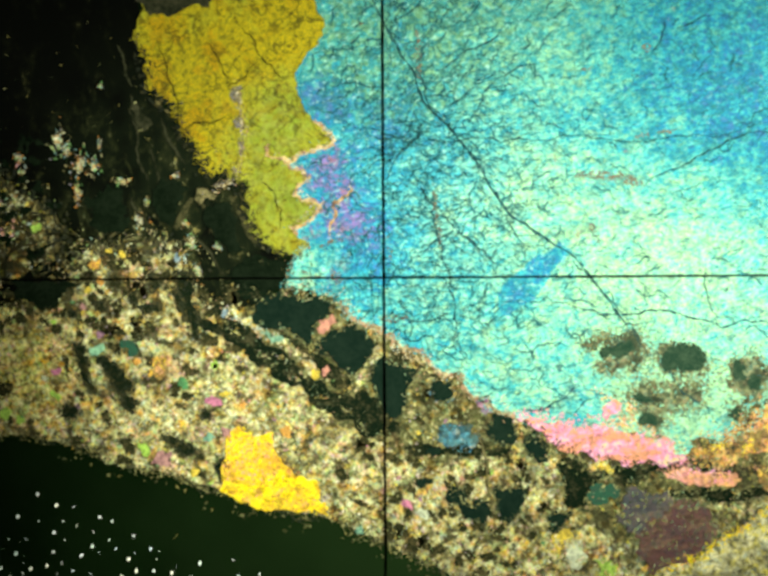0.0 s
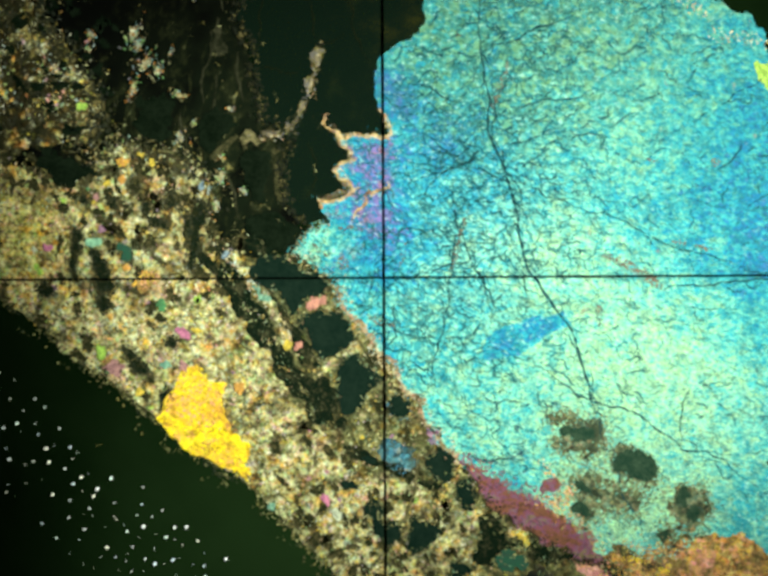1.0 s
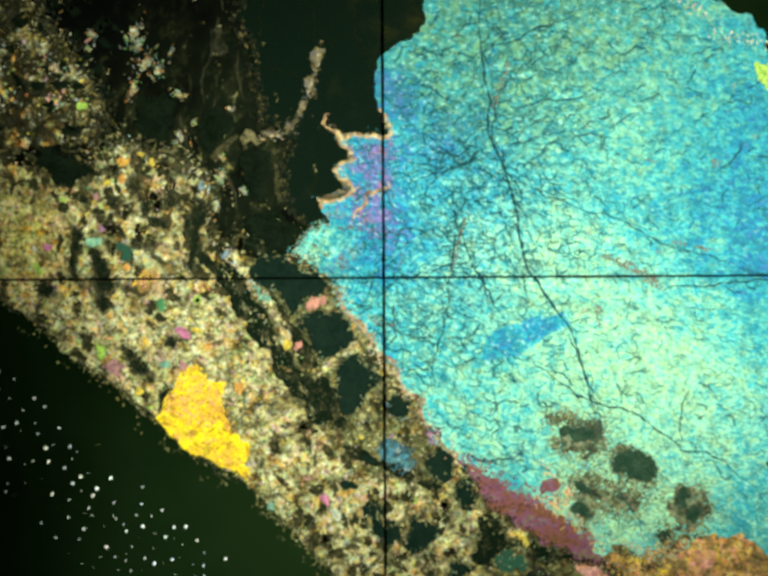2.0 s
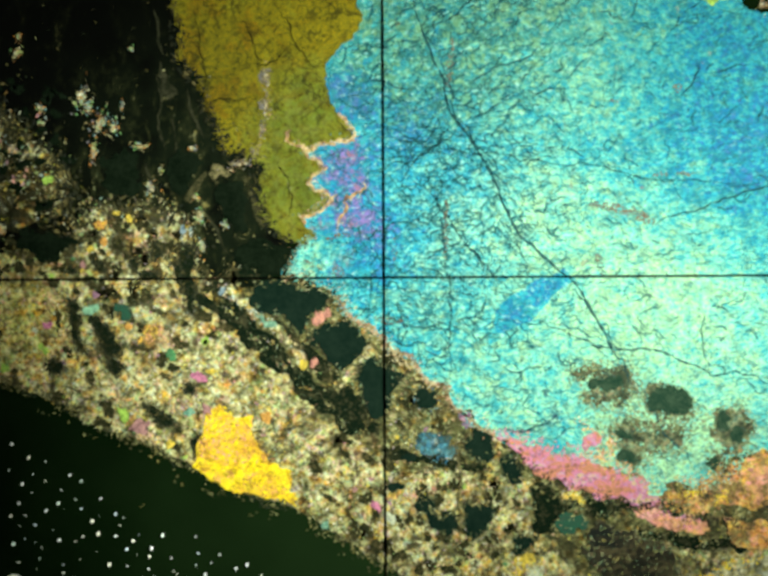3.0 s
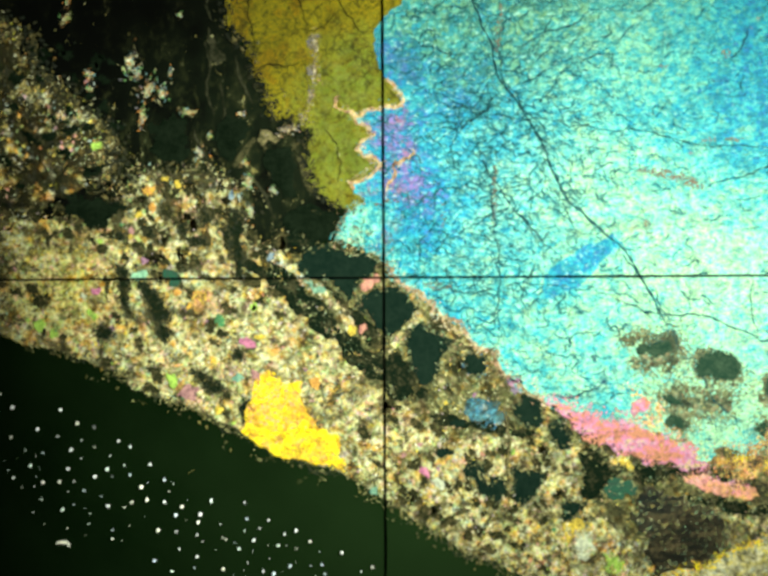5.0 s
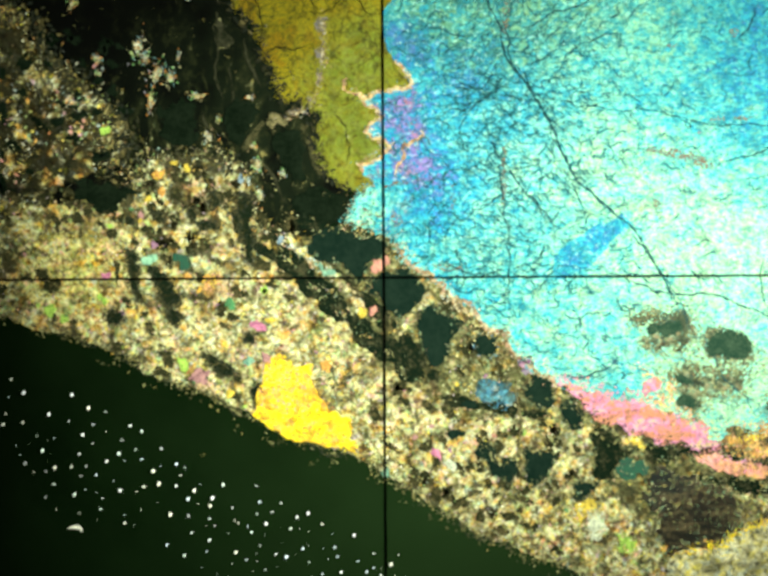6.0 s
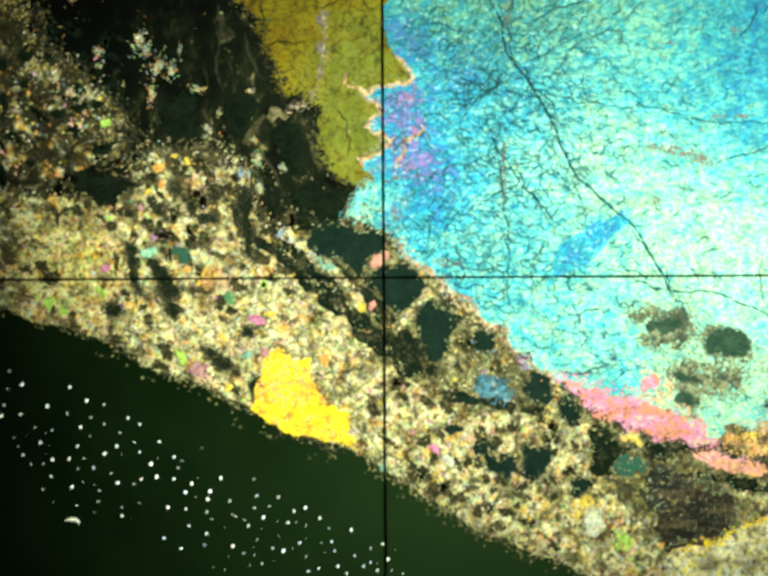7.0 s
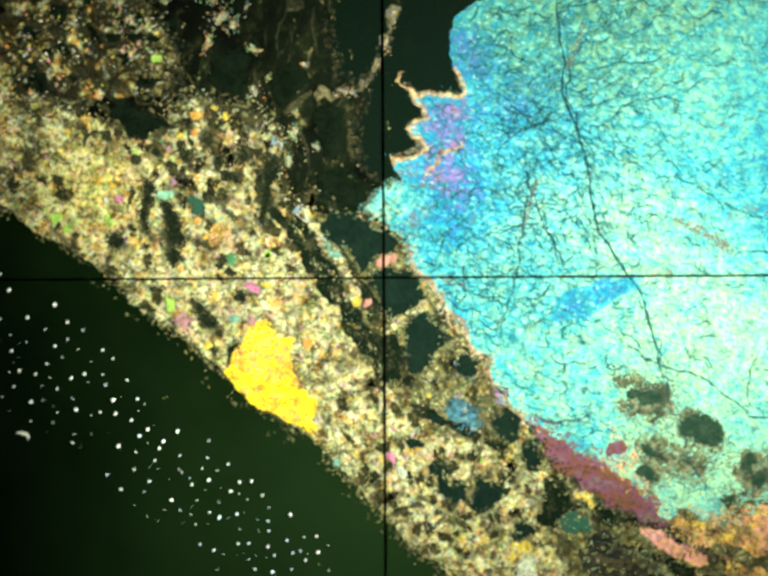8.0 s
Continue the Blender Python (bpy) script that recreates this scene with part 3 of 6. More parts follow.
def grain_shape(seed):
    """An angular grain, 1 wide in all: a base, a shoulder and a low crown."""
    rnd = random.Random(seed)
    n = rnd.choice((5, 6, 6, 7))
    ring = []
    for i in range(n):
        t, r = 2 * math.pi * (i + rnd.uniform(-0.3, 0.3)) / n, rnd.uniform(0.7, 1.1)
        ring.append((r * math.cos(t) * 1.2, r * math.sin(t) * 0.66))
    verts = [(x, y, 0.0) for x, y in ring] + [(x * 0.86, y * 0.86, rnd.uniform(0.6, 0.8)) for x, y in ring]
    verts.append((rnd.uniform(-0.2, 0.2), rnd.uniform(-0.2, 0.2), 1.0))
    faces = []
    for i in range(n):
        j = (i + 1) % n
        faces += [(i, j, n + j, n + i), (n + i, n + j, 2 * n)]
    return np.array(verts), faces


SHAPES = [grain_shape(s) for s in range(14)]


def grain_bed(name, x, y, r, z0, height, material, parent, seed, label=""):
    """Grains side by side, too many to count, in one mesh."""
    rnd = np.random.RandomState(seed)
    verts, faces, base = [], [], 0
    which, turn = rnd.randint(0, len(SHAPES), len(x)), rnd.uniform(0, 2 * np.pi, len(x))
    tall = rnd.uniform(0.6, 1.3, len(x)) * height
    for i in range(len(x)):
        v, f = SHAPES[which[i]]
        c, s = math.cos(turn[i]), math.sin(turn[i])
        px, py = v[:, 0] * c - v[:, 1] * s, v[:, 0] * s + v[:, 1] * c
        verts.append(np.stack([(x[i] + px * r[i] - 784) * 1e-5, (588 - y[i] - py * r[i]) * 1e-5, (z0 + v[:, 2] * tall[i]) * FLAT * MM], 1))
        faces += [tuple(base + k for k in q[::-1]) for q in f]
        base += len(v)
    me = mesh_of(name, np.concatenate(verts).tolist(), faces)
    return linked(name, me, material, parent, label, "stuff")


def scatter(seed, count, box):
    rnd = np.random.RandomState(seed)
    return rnd.uniform(box[0], box[2], count), rnd.uniform(box[1], box[3], count), rnd


def ribbon(name, points, width, material, parent, z, seed, amp=0.10, label="", kind="", taper=True, uneven=(0.6, 1.3)):
    """A crack: a thin dark wall that shows at the surface."""
    line = ragged(points, seed, amp, 9.0, False)
    n, rnd = len(line), random.Random(seed)
    verts, faces = [], []
    for i, (x, y) in enumerate(line):
        a, b = line[max(0, i - 1)], line[min(n - 1, i + 1)]
        d = Vector((b[0] - a[0], b[1] - a[1])).normalized()
        w = width * 0.5 * rnd.uniform(*uneven)
        if taper:
            w *= 0.25 + 0.75 * min(1.0, 4.0 * min(i + 0.3, n - 1 - i + 0.3) / n)
        for sx, zz in ((w, z), (-w, z), (-w * 0.6, z + 0.006), (w * 0.6, z + 0.006)):
            verts.append(grid(x - d.y * sx, y + d.x * sx, zz))
        if i:
            q, p = 4 * i, 4 * (i - 1)
            faces += [(p + k, p + (k + 1) % 4, q + (k + 1) % 4, q + k) for k in range(4)]
    me = mesh_of(name, verts, faces)
    return linked(name, me, material, parent, label, kind)


# ---- the housing: stage, wall and lid, eyepiece tube ----
def disc(name, radius, z0, z1, material, hole=0.0, n=72):
    verts, faces = [], []
    rings = [(radius, z0), (radius, z1), (hole, z1), (hole, z0)]
    for i in range(n):
        t = 2 * math.pi * i / n
        verts += [(r * math.cos(t) * MM, r * math.sin(t) * MM, z * MM) for r, z in rings]
    for i in range(n):
        j = (i + 1) % n
        for k in range(4):
            faces.append((4 * i + k, 4 * j + k, 4 * j + (k + 1) % 4, 4 * i + (k + 1) % 4))
    me = mesh_of(name, verts, faces)
    me.materials.append(material)
    return new(name, me)


tagged(disc("floor_stage", 102, -3.2, -1.2, M_STAGE, 0.01), "black enamelled microscope stage plate under the slide", "stage", kind="structure")
tagged(disc("wall_housing", 104, -3.2, 42, M_BLACK, 102), "matt black housing wall round the stage", "wall", kind="structure")
tagged(disc("ceiling_housing", 102, 40, 42, M_BLACK, 9), "matt black lid over the stage", "ceiling", kind="structure")
# Unseen tube, its mouth set low so that it shades the slide's left.
tagged(disc("wall_shading_tube", 9, 5.35, 42, M_BLACK, 8), "unseen matt black eyepiece tube, mouth lowered to shade the left of the slide", "tube", kind="structure")


def crosshair():
    """Two fine hairs stretched across the mouth of the eyepiece tube."""
    hold = tagged(new("crosshair"), "two fine black hairs crossed in the eyepiece tube", "crosshair")
    k = 10.24 / 21.54
    hold.location = (-0.006 * k * MM, 0.211 * k * MM, 11.3 * MM)
    for name, turn, thick in (("vertical_hair", 90.35, 6.0), ("horizontal_hair", 0.33, 4.6)):
        n, half, r = 10, 8.02, thick * 0.5e-5 * k
        rnd, verts, faces, steps = random.Random(thick), [], [], 90
        for i in range(steps + 1):
            u, f = (2 * i / steps - 1) * half * MM, r * rnd.uniform(0.88, 1.15)
            o = rnd.uniform(-0.12, 0.12) * r
            verts += [(u, o + f * math.cos(2 * math.pi * q / n), f * math.sin(2 * math.pi * q / n)) for q in range(n)]
            if i:
                faces += [((i - 1) * n + q, (i - 1) * n + (q + 1) % n, i * n + (q + 1) % n, i * n + q) for q in range(n)]
        faces += [tuple(range(n))[::-1], tuple(range(steps * n, steps * n + n))]
        hair = linked(name, mesh_of(name, verts, faces, True), M_HAIR, hold)
        hair.rotation_euler[2] = radians(turn)
        hair.location[2] = 0.0 if turn < 45 else 0.06 * MM
    return hold


crosshair()

# ---- the thin section ----
section = tagged(new("thin_section"), "polished rock thin section with bright coloured crystals on a glass slide", "thin section")


def glass_slide():
    bm = bmesh.new()
    bmesh.ops.create_cube(bm, size=1.0, matrix=Matrix.Translation((0, 0, -0.6 * MM)) @ Matrix.Diagonal((46 * MM, 27 * MM, 1.2 * MM, 1)))
    bmesh.ops.bevel(bm, geom=bm.edges[:], offset=0.15 * MM, segments=2, affect="EDGES")
    me = bpy.data.meshes.new("glass_slide")
    bm.to_mesh(me)
    bm.free()
    return linked("glass_slide", me, M_GLASS, section, "clear ground-edge glass slide")


glass_slide()
plate("mounting_resin", [(-500, -500), (2050, -500), (2050, 1650), (-500, 1650)], M_RESIN, section, 0.0, 0.012, 3, 0.03, 60, "dark green resin film")

BLUE = [(760, -240), (746, 30), (738, 60), (722, 80), (700, 92), (680, 115), (668, 135), (666, 160), (672, 190), (684, 215), (697, 235), (710, 250), (728, 275), (712, 288), (676, 292), (650, 298), (626, 308),
        (655, 326), (668, 345), (646, 356), (629, 375), (646, 388), (680, 404), (662, 424), (612, 438), (624, 464), (646, 475), (628, 494), (604, 510), (600, 532), (584, 556),
        (640, 572), (690, 596), (710, 640), (748, 664), (790, 702), (852, 752), (915, 790), (950, 850), (1006, 884), (1120, 948), (1240, 955), (1330, 1000), (1440, 1000),
        (1520, 930), (1720, 950), (1740, 60), (1570, 32), (1440, -58), (1225, -118), (1140, -240)]
blue = plate("blue_crystal", BLUE, M_BLUE, section, 0.012, 0.050, 11, 0.20, 4.0, "large cyan to pale green crystal netted with fine dark cracks")
YELLOW = [(380, -240), (348, 10), (374, 44), (364, 112), (396, 138), (412, 168), (424, 214), (446, 252), (454, 302), (500, 304), (506, 322), (542, 332), (530, 400), (546, 450), (574, 480), (602, 494), (650, 476),
          (730, 420), (800, 300), (860, 120), (880, -60), (880, -240)]
yellow = plate("yellow_crystal", YELLOW, M_YELLOW, section, 0.012, 0.040, 12, 0.22, 4.0, "yellow crystal that darkens as the slide turns")
plate("olive_cover", [(392, -30), (430, -22), (470, -36), (515, -28), (540, -60), (570, -240), (392, -240)], M_OLIVE, section, 0.030, 0.0425, 634, 0.2, 4.0, "olive mud over the yellow crystal")
plate("blue_inclusion", [(1010, 640), (1078, 582), (1152, 550), (1176, 574), (1120, 622), (1062, 664), (1012, 682)], M_LENS, blue, 0.050, 0.053, 13, 0.14, 6.0)
plate("pink_band", [(1010, 886), (1050, 900), (1090, 912), (1115, 914), (1150, 929), (1186, 934), (1216, 950), (1262, 962), (1320, 986), (1346, 1030), (1340, 1040), (1300, 1035), (1240, 1020), (1190, 1005), (1150, 995), (1110, 980), (1085, 965), (1065, 940), (1040, 915), (1016, 900)], M_PINK, section, 0.012, 0.056, 14, 0.28, 3.5, "salmon pink crystal band")
M_ROSEBAND = mosaic_material("rose_band", ((0.0, (0.80, 0.34, 0.22)), (0.3, (0.82, 0.32, 0.34)), (0.55, (0.80, 0.46, 0.14)), (0.8, (0.84, 0.44, 0.40)), (0.92, (0.40, 0.20, 0.09))), 8.0, 0.6, (0.42, 0.20, 0.12), 0.6)
plate("pink_band", [(1276, 1038), (1310, 1044), (1350, 1052), (1400, 1062), (1440, 1072), (1446, 1088), (1410, 1094), (1372, 1090), (1330, 1076), (1296, 1060)], M_ROSEBAND, section, 0.012, 0.056, 15, 0.18, 4.0, "salmon pink crystal band")
plate("pink_sliver", [(1184, 912), (1194, 894), (1212, 884), (1226, 894), (1224, 910), (1206, 914), (1196, 922)], M_PINK, section, 0.05, 0.058, 16, 0.36, 3.0)
plate("purple_crystal", [(1201, 1092), (1231, 1072), (1271, 1092), (1331, 1107), (1371, 1137), (1386, 1172), (1381, 1202), (1331, 1227), (1281, 1237), (1231, 1237), (1211, 1197), (1216, 1157), (1196, 1127)], M_PURPLE, section, 0.03, 0.052, 17, 0.30, 4.0, "dusky purple crystal")
M_LILAC = tilted_material("lilac_crystal", ((0.3, (0.20, 0.18, 0.24)), (0.5, (0.36, 0.28, 0.40)), (0.65, (0.24, 0.30, 0.36)), (0.8, (0.44, 0.26, 0.34))), 3.0, -83.0, 0.22, (0.06, 0.06, 0.06), (0.012, 0.015, 0.013))
plate("lilac_crystal", [(1180, 1120), (1201, 1084), (1231, 1066), (1271, 1088), (1306, 1104), (1280, 1126), (1246, 1140), (1222, 1170), (1200, 1160)], M_LILAC, section, 0.03, 0.0526, 630, 0.36, 4.0, "dusky lilac crystal")

# cracks of the blue crystal
CRACKS = (
    (6, [(838, -60), (849, 0), (868, 69), (887, 124), (911, 165), (917, 222), (944, 260), (976, 308), (1013, 375), (1042, 446), (1060, 482), (1112, 528), (1164, 572), (1200, 622), (1232, 682), (1264, 742), (1292, 796)]),
    (4, [(1172, 590), (1214, 650), (1244, 712), (1250, 730)]),
    (3, [(870, 306), (960, 318), (1065, 333), (1160, 342), (1265, 354), (1420, 372), (1560, 384)]),
    (4, [(1330, 470), (1400, 438), (1480, 410), (1620, 398)]),
    (4, [(1060, 648), (1120, 668), (1190, 696), (1300, 716), (1380, 738), (1450, 772), (1620, 812)]),
    (5, [(790, 366), (848, 330), (900, 294), (918, 262)]),
    (4, [(912, 390), (906, 480), (914, 560), (918, 660), (928, 770)]),
    (4, [(868, 350), (900, 430), (950, 500), (1010, 570), (1050, 600)]),
    (3, [(1050, 480), (1064, 520), (1078, 556)]),
    (3, [(930, 660), (1000, 652), (1070, 662)]),
    (4, [(870, 60), (920, 40), (990, -10), (1040, -50)]),
    (3, [(900, 240), (870, 290), (820, 290), (780, 250)]),
    (3, [(1010, 270), (1040, 230), (1110, 190), (1200, 170)]),
    (3, [(780, 640), (850, 668), (900, 660), (960, 680)]),
    (3, [(1440, 640), (1436, 720), (1444, 770)]),
    (4, [(1016, 876), (1046, 884), (1076, 880), (1110, 868), (1136, 846)]),
    (3, [(1290, 620), (1318, 606), (1340, 612)]),
    (4, [(1290, 780), (1330, 842), (1366, 902), (1420, 972)]),
    (4, [(902, 120), (922, 176), (926, 226), (958, 262), (990, 312), (1026, 372)]),
    (3, [(735, 165), (800, 172), (856, 180)]),
    (3, [(790, 258), (845, 285), (876, 302)]),
    (3, [(896, 300), (956, 314), (1004, 320)]),
    (4, [(1114, 92), (1092, 112), (1050, 130), (1000, 150), (956, 168)]),
    (3, [(846, 356), (880, 396), (902, 424)]),
    (3, [(936, 480), (970, 520), (1012, 582)]),
    (3, [(858, 540), (900, 512), (940, 500)]),
    (3, [(1228, 650), (1242, 690), (1272, 740), (1284, 790)]),
    (3, [(1370, 70), (1420, 20), (1450, -20)]),
    (4, [(1394, 196), (1420, 168), (1430, 130)]),
    (3, [(1450, 156), (1490, 146), (1530, 138)]),
    (3, [(1190, 100), (1230, 84), (1262, 60)]),
    (3, [(1010, 225), (970, 240), (1028, 212), (1060, 190)]),
)
for i, (wide, pts) in enumerate(CRACKS):
    ribbon("crack", pts, wide, M_CRACK, blue, 0.049, 40 + i, 0.05 if i == 0 else 0.12, "dark crack", uneven=(0.4, 1.4))


for i, (wide, pts) in enumerate(((3, [(574, 20), (598, 60), (622, 104), (650, 140)]), (3, [(400, 30), (410, 90), (424, 150), (430, 200)]), (3, [(424, 206), (450, 198), (490, 204), (516, 196)]), (3, [(590, 96), (570, 120), (548, 132), (520, 126)]),
                                 (3, [(500, 40), (520, 84), (540, 120)]), (3, [(566, 330), (590, 360), (600, 400), (590, 440)]))):
    ribbon("crack", pts, wide, M_YCRACK, yellow, 0.039, 780 + i, 0.16, "dark crack")


def fine_cracks():
    """Fine cleavage cracks that wander between the long ones, thickest in the crystal's western half."""
    rnd = np.random.RandomState(5)
    verts, faces, made = [], [], 0
    while made < 2300:
        x, y = rnd.uniform(600, 1640), rnd.uniform(-140, 960)
        thick = max(math.exp(-((x - 930) / 190) ** 2 - ((y - 380) / 380) ** 2), math.exp(-((x - 850) / 190) ** 2 - ((y - 580) / 160) ** 2))
        if rnd.rand() > (0.10 if x > 1280 else 0.17) + 0.83 * thick or not inside(BLUE, np.array([x]), np.array([y]))[0]:
            continue
        made += 1
        lie = (-0.55 if y < 250 else 0.12) + (1.15 if rnd.rand() < 0.20 else 0.0) + (-0.9 if rnd.rand() < 0.12 else 0.0)
        t, w = lie + rnd.normal(0, 0.35), rnd.uniform(0.55, 1.2) * (2.0 if rnd.rand() < 0.24 else 1.0)
        steps = int(rnd.uniform(4, 11) * (1.9 if rnd.rand() < 0.22 else 1.0))
        path = [(x, y)]
        for _ in range(steps):
            t += rnd.normal(0, 0.62) + 0.35 * (lie - t)
            l = rnd.uniform(2.6, 6.4)
            path.append((path[-1][0] + l * math.cos(t), path[-1][1] + l * math.sin(t)))
        if not inside(BLUE, np.array([path[-1][0]]), np.array([path[-1][1]]))[0]:
            continue
        base = len(verts)
        for i, (a, b) in enumerate(path):
            p, q = path[max(0, i - 1)], path[min(len(path) - 1, i + 1)]
            d = Vector((q[0] - p[0], q[1] - p[1])).normalized()
            h = w * rnd.uniform(0.6, 1.3) * (0.35 if i in (0, len(path) - 1) else 1.0)
            verts += [grid(a - d.y * h, b + d.x * h, 0.049), grid(a + d.y * h, b - d.x * h, 0.049), grid(a, b, 0.0535)]
            if i:
                k = base + 3 * i
                faces += [(k - 3, k, k + 2, k - 1), (k - 1, k + 2, k + 1, k - 2)]
    return linked("hair_crack_net", mesh_of("hair_crack_net", verts, faces), M_HAIRCRACK, blue, "", "stuff")


fine_cracks()

# grain beds
BAND = [(-220, 705), (0, 768), (100, 801), (150, 828), (200, 864), (300, 900), (390, 945), (500, 1000), (600, 1032), (700, 1098), (783, 1157), (883, 1212), (1013, 1257), (1200, 1340),
        (1720, 1340), (1720, 940), (1440, 990), (1330, 990), (1100, 915), (1010, 875), (915, 780), (790, 690), (700, 610), (600, 555), (470, 560), (400, 535),
        (370, 425), (200, 408), (140, 480), (0, 495), (-220, 480)]
MUDDY = [(-220, -240), (370, -240), (352, 100), (460, 300), (530, 330), (560, 480), (606, 556), (480, 600), (400, 560), (200, 440), (0, 520), (-220, 500)]
# dark gaps in the granular band: x, y, half length, half width, turn
GAPS = ((112, 744, 18, 17, 0), (234, 748, 16, 18, 0), (320, 842, 34, 13, 34), (398, 904, 10, 22, 8), (383, 790, 11, 14, 0), (146, 548, 11, 9, 0), (308, 560, 26, 9, 8), (276, 534, 12, 15, 0), (320, 510, 10, 20, 10), (206, 540, 13, 9, 20),
        (585, 720, 55, 22, 32), (660, 800, 48, 34, 40), (740, 865, 60, 40, 30), (80, 505, 70, 24, 0), (700, 960, 40, 14, 20), (560, 600, 90, 30, 32))
RIFTS = ([(138, 606), (152, 610), (162, 624), (163, 650), (159, 684), (176, 706), (168, 718), (152, 698), (143, 660), (140, 630)],
         [(178, 636), (200, 640), (222, 664), (234, 684), (250, 704), (242, 720), (216, 720), (200, 694), (192, 666)],
         [(374, 492), (396, 500), (402, 540), (400, 590), (392, 640), (380, 630), (372, 580), (366, 530)])


def in_ellipse(x, y, e, grow=1.0):
    ex, ey, a, b, turn = e
    c, s = math.cos(radians(turn)), math.sin(radians(turn))
    u, v = (x - ex) * c + (y - ey) * s, -(x - ex) * s + (y - ey) * c
    return (u / (a * grow)) ** 2 + (v / (b * grow)) ** 2 < 1


def matrix_band():
    x, y, rnd = scatter(21, 96000, (-220, 120, 1720, 1340))
    wx, wy = x + 16 * (cloud(x, y, 26, 1) - 0.5), y + 16 * (cloud(x, y, 26, 2) - 0.5)
    west = inside([(-220, 130), (-90, 150), (-20, 240), (60, 265), (130, 330), (120, 480), (0, 505), (-220, 500)], wx, wy)
    keep = inside(BAND, wx, wy) | west
    thin = np.where((wx > 860) & (wy > 940), 0.62, 1.0)
    thin = np.where((wx > 1080) & (wy > 960), 0.20, thin)
    thin = np.where(inside([(420, 540), (620, 560), (1010, 880), (1000, 960), (760, 960), (640, 840), (480, 640)], wx, wy), 0.50, thin)
    thin = np.where(west, 0.05, thin)
    for g in GAPS:
        thin = np.where(in_ellipse(wx, wy, g), 0.03, thin)
    for rift in RIFTS:
        thin = np.where(inside(rift, wx, wy), 0.03, thin)
    thin *= np.clip(2.6 - 3.6 * cloud(x, y, 34, 3), 0.04, 1.0) * 0.75
    keep &= rnd.rand(len(x)) < thin
    x, y = x[keep], y[keep]
    r = rnd.uniform(1.0, 2.7, len(x)) * np.where(rnd.rand(len(x)) < 0.10, 1.6, 1.0)
    near = np.hypot(x - 420, (y - 720) * 1.1)
    order = np.argsort(near)
    single, rest = order[:300], order[300:]
    bed = grain_bed("granular_matrix", x[rest], y[rest], r[rest], 0.018, 0.003, M_MATRIX, section, 22, "cream and brown granular matrix")
    meshes = []
    for k, (v, f) in enumerate(SHAPES):
        me = mesh_of("grain", (v * 1e-5 * np.array([1, -1, 1])).tolist(), [q[::-1] for q in f])
        me.materials.append(M_GRAIN)
        meshes.append(me)
    for i in single:
        ob = new("grain", meshes[rnd.randint(0, len(meshes))])
        ob.parent = bed
        ob.location = grid(x[i], y[i], 0.017)
        ob.rotation_euler[2] = rnd.uniform(0, 6.28)
        ob.scale = (r[i] * 1.2, r[i] * 1.2, rnd.uniform(0.16, 0.28))
    return bed


def muddy_bed():
    x, y, rnd = scatter(23, 3800, (-220, -240, 620, 620))
    keep = inside(MUDDY, x, y)
    u, v = 0.94 * x + 0.34 * y, -0.34 * x + 0.94 * y
    c = cloud(u, v * 0.55, 40, 5)
    keep &= rnd.rand(len(x)) < np.clip((c - 0.50) * 6.0, 0.008, 0.9) * np.clip(0.08 + (y + 20) / 500, 0.03, 1.0)
    x, y = x[keep], y[keep]
    return grain_bed("mud_bed", x, y, rnd.uniform(1.0, 2.6, len(x)), 0.012, 0.004, M_MUD, section, 24, "olive brown specks in dark resin")


def clump(name, places, count, r0, r1, material, seed, z0=0.012, height=0.03, label="", spread=1.0, loose=False):
    """Loose clusters of grains, each place x, y, half length, half width, turn."""
    rnd = np.random.RandomState(seed)
    xs, ys = [], []
    for ex, ey, a, b, turn in places:
        m = max(3, int(count * a * b / 1000))
        t, q = rnd.uniform(0, 2 * np.pi, m), (np.abs(rnd.normal(0, 0.62, m)) if loose else np.sqrt(rnd.rand(m))) * spread
        u, v = a * q * np.cos(t), b * q * np.sin(t)
        c, s = math.cos(radians(turn)), math.sin(radians(turn))
        xs.append(ex + u * c - v * s), ys.append(ey + u * s + v * c)
    x, y = np.concatenate(xs), np.concatenate(ys)
    return grain_bed(name, x, y, rnd.uniform(r0, r1, len(x)), z0, height, material, section, seed + 1, label)


plate("matrix_ground", [(-220, 712), (-100, 742), (0, 774), (50, 788), (100, 807), (150, 834), (200, 870), (250, 888), (300, 906), (350, 928), (390, 950), (440, 978), (500, 1005), (550, 1020), (600, 1038), (650, 1066), (700, 1102), (740, 1132), (783, 1162), (830, 1190), (883, 1216), (950, 1242), (1013, 1262), (1100, 1300), (1200, 1345), (1720, 1345), (1720, 1090), (1440, 1110),
                        (1200, 1180), (1080, 1100), (1090, 990), (930, 960), (800, 980), (640, 850), (520, 690), (430, 590), (404, 556), (392, 500), (366, 434), (300, 420), (205, 412), (150, 452), (140, 492), (0, 512), (-220, 496)],
      M_GROUND, section, 0.012, 0.020, 19, 0.17, 4.0, "cream and brown crystal ground")
plate("gold_crystal", [(426, 830), (446, 822), (462, 842), (516, 846), (524, 908), (546, 940), (590, 958), (602, 1032), (545, 1016), (500, 1004), (444, 982), (390, 948), (396, 916), (412, 886)], M_GOLDPLATE, section, 0.020, 0.034, 20, 0.18, 4.0, "golden yellow crystal")
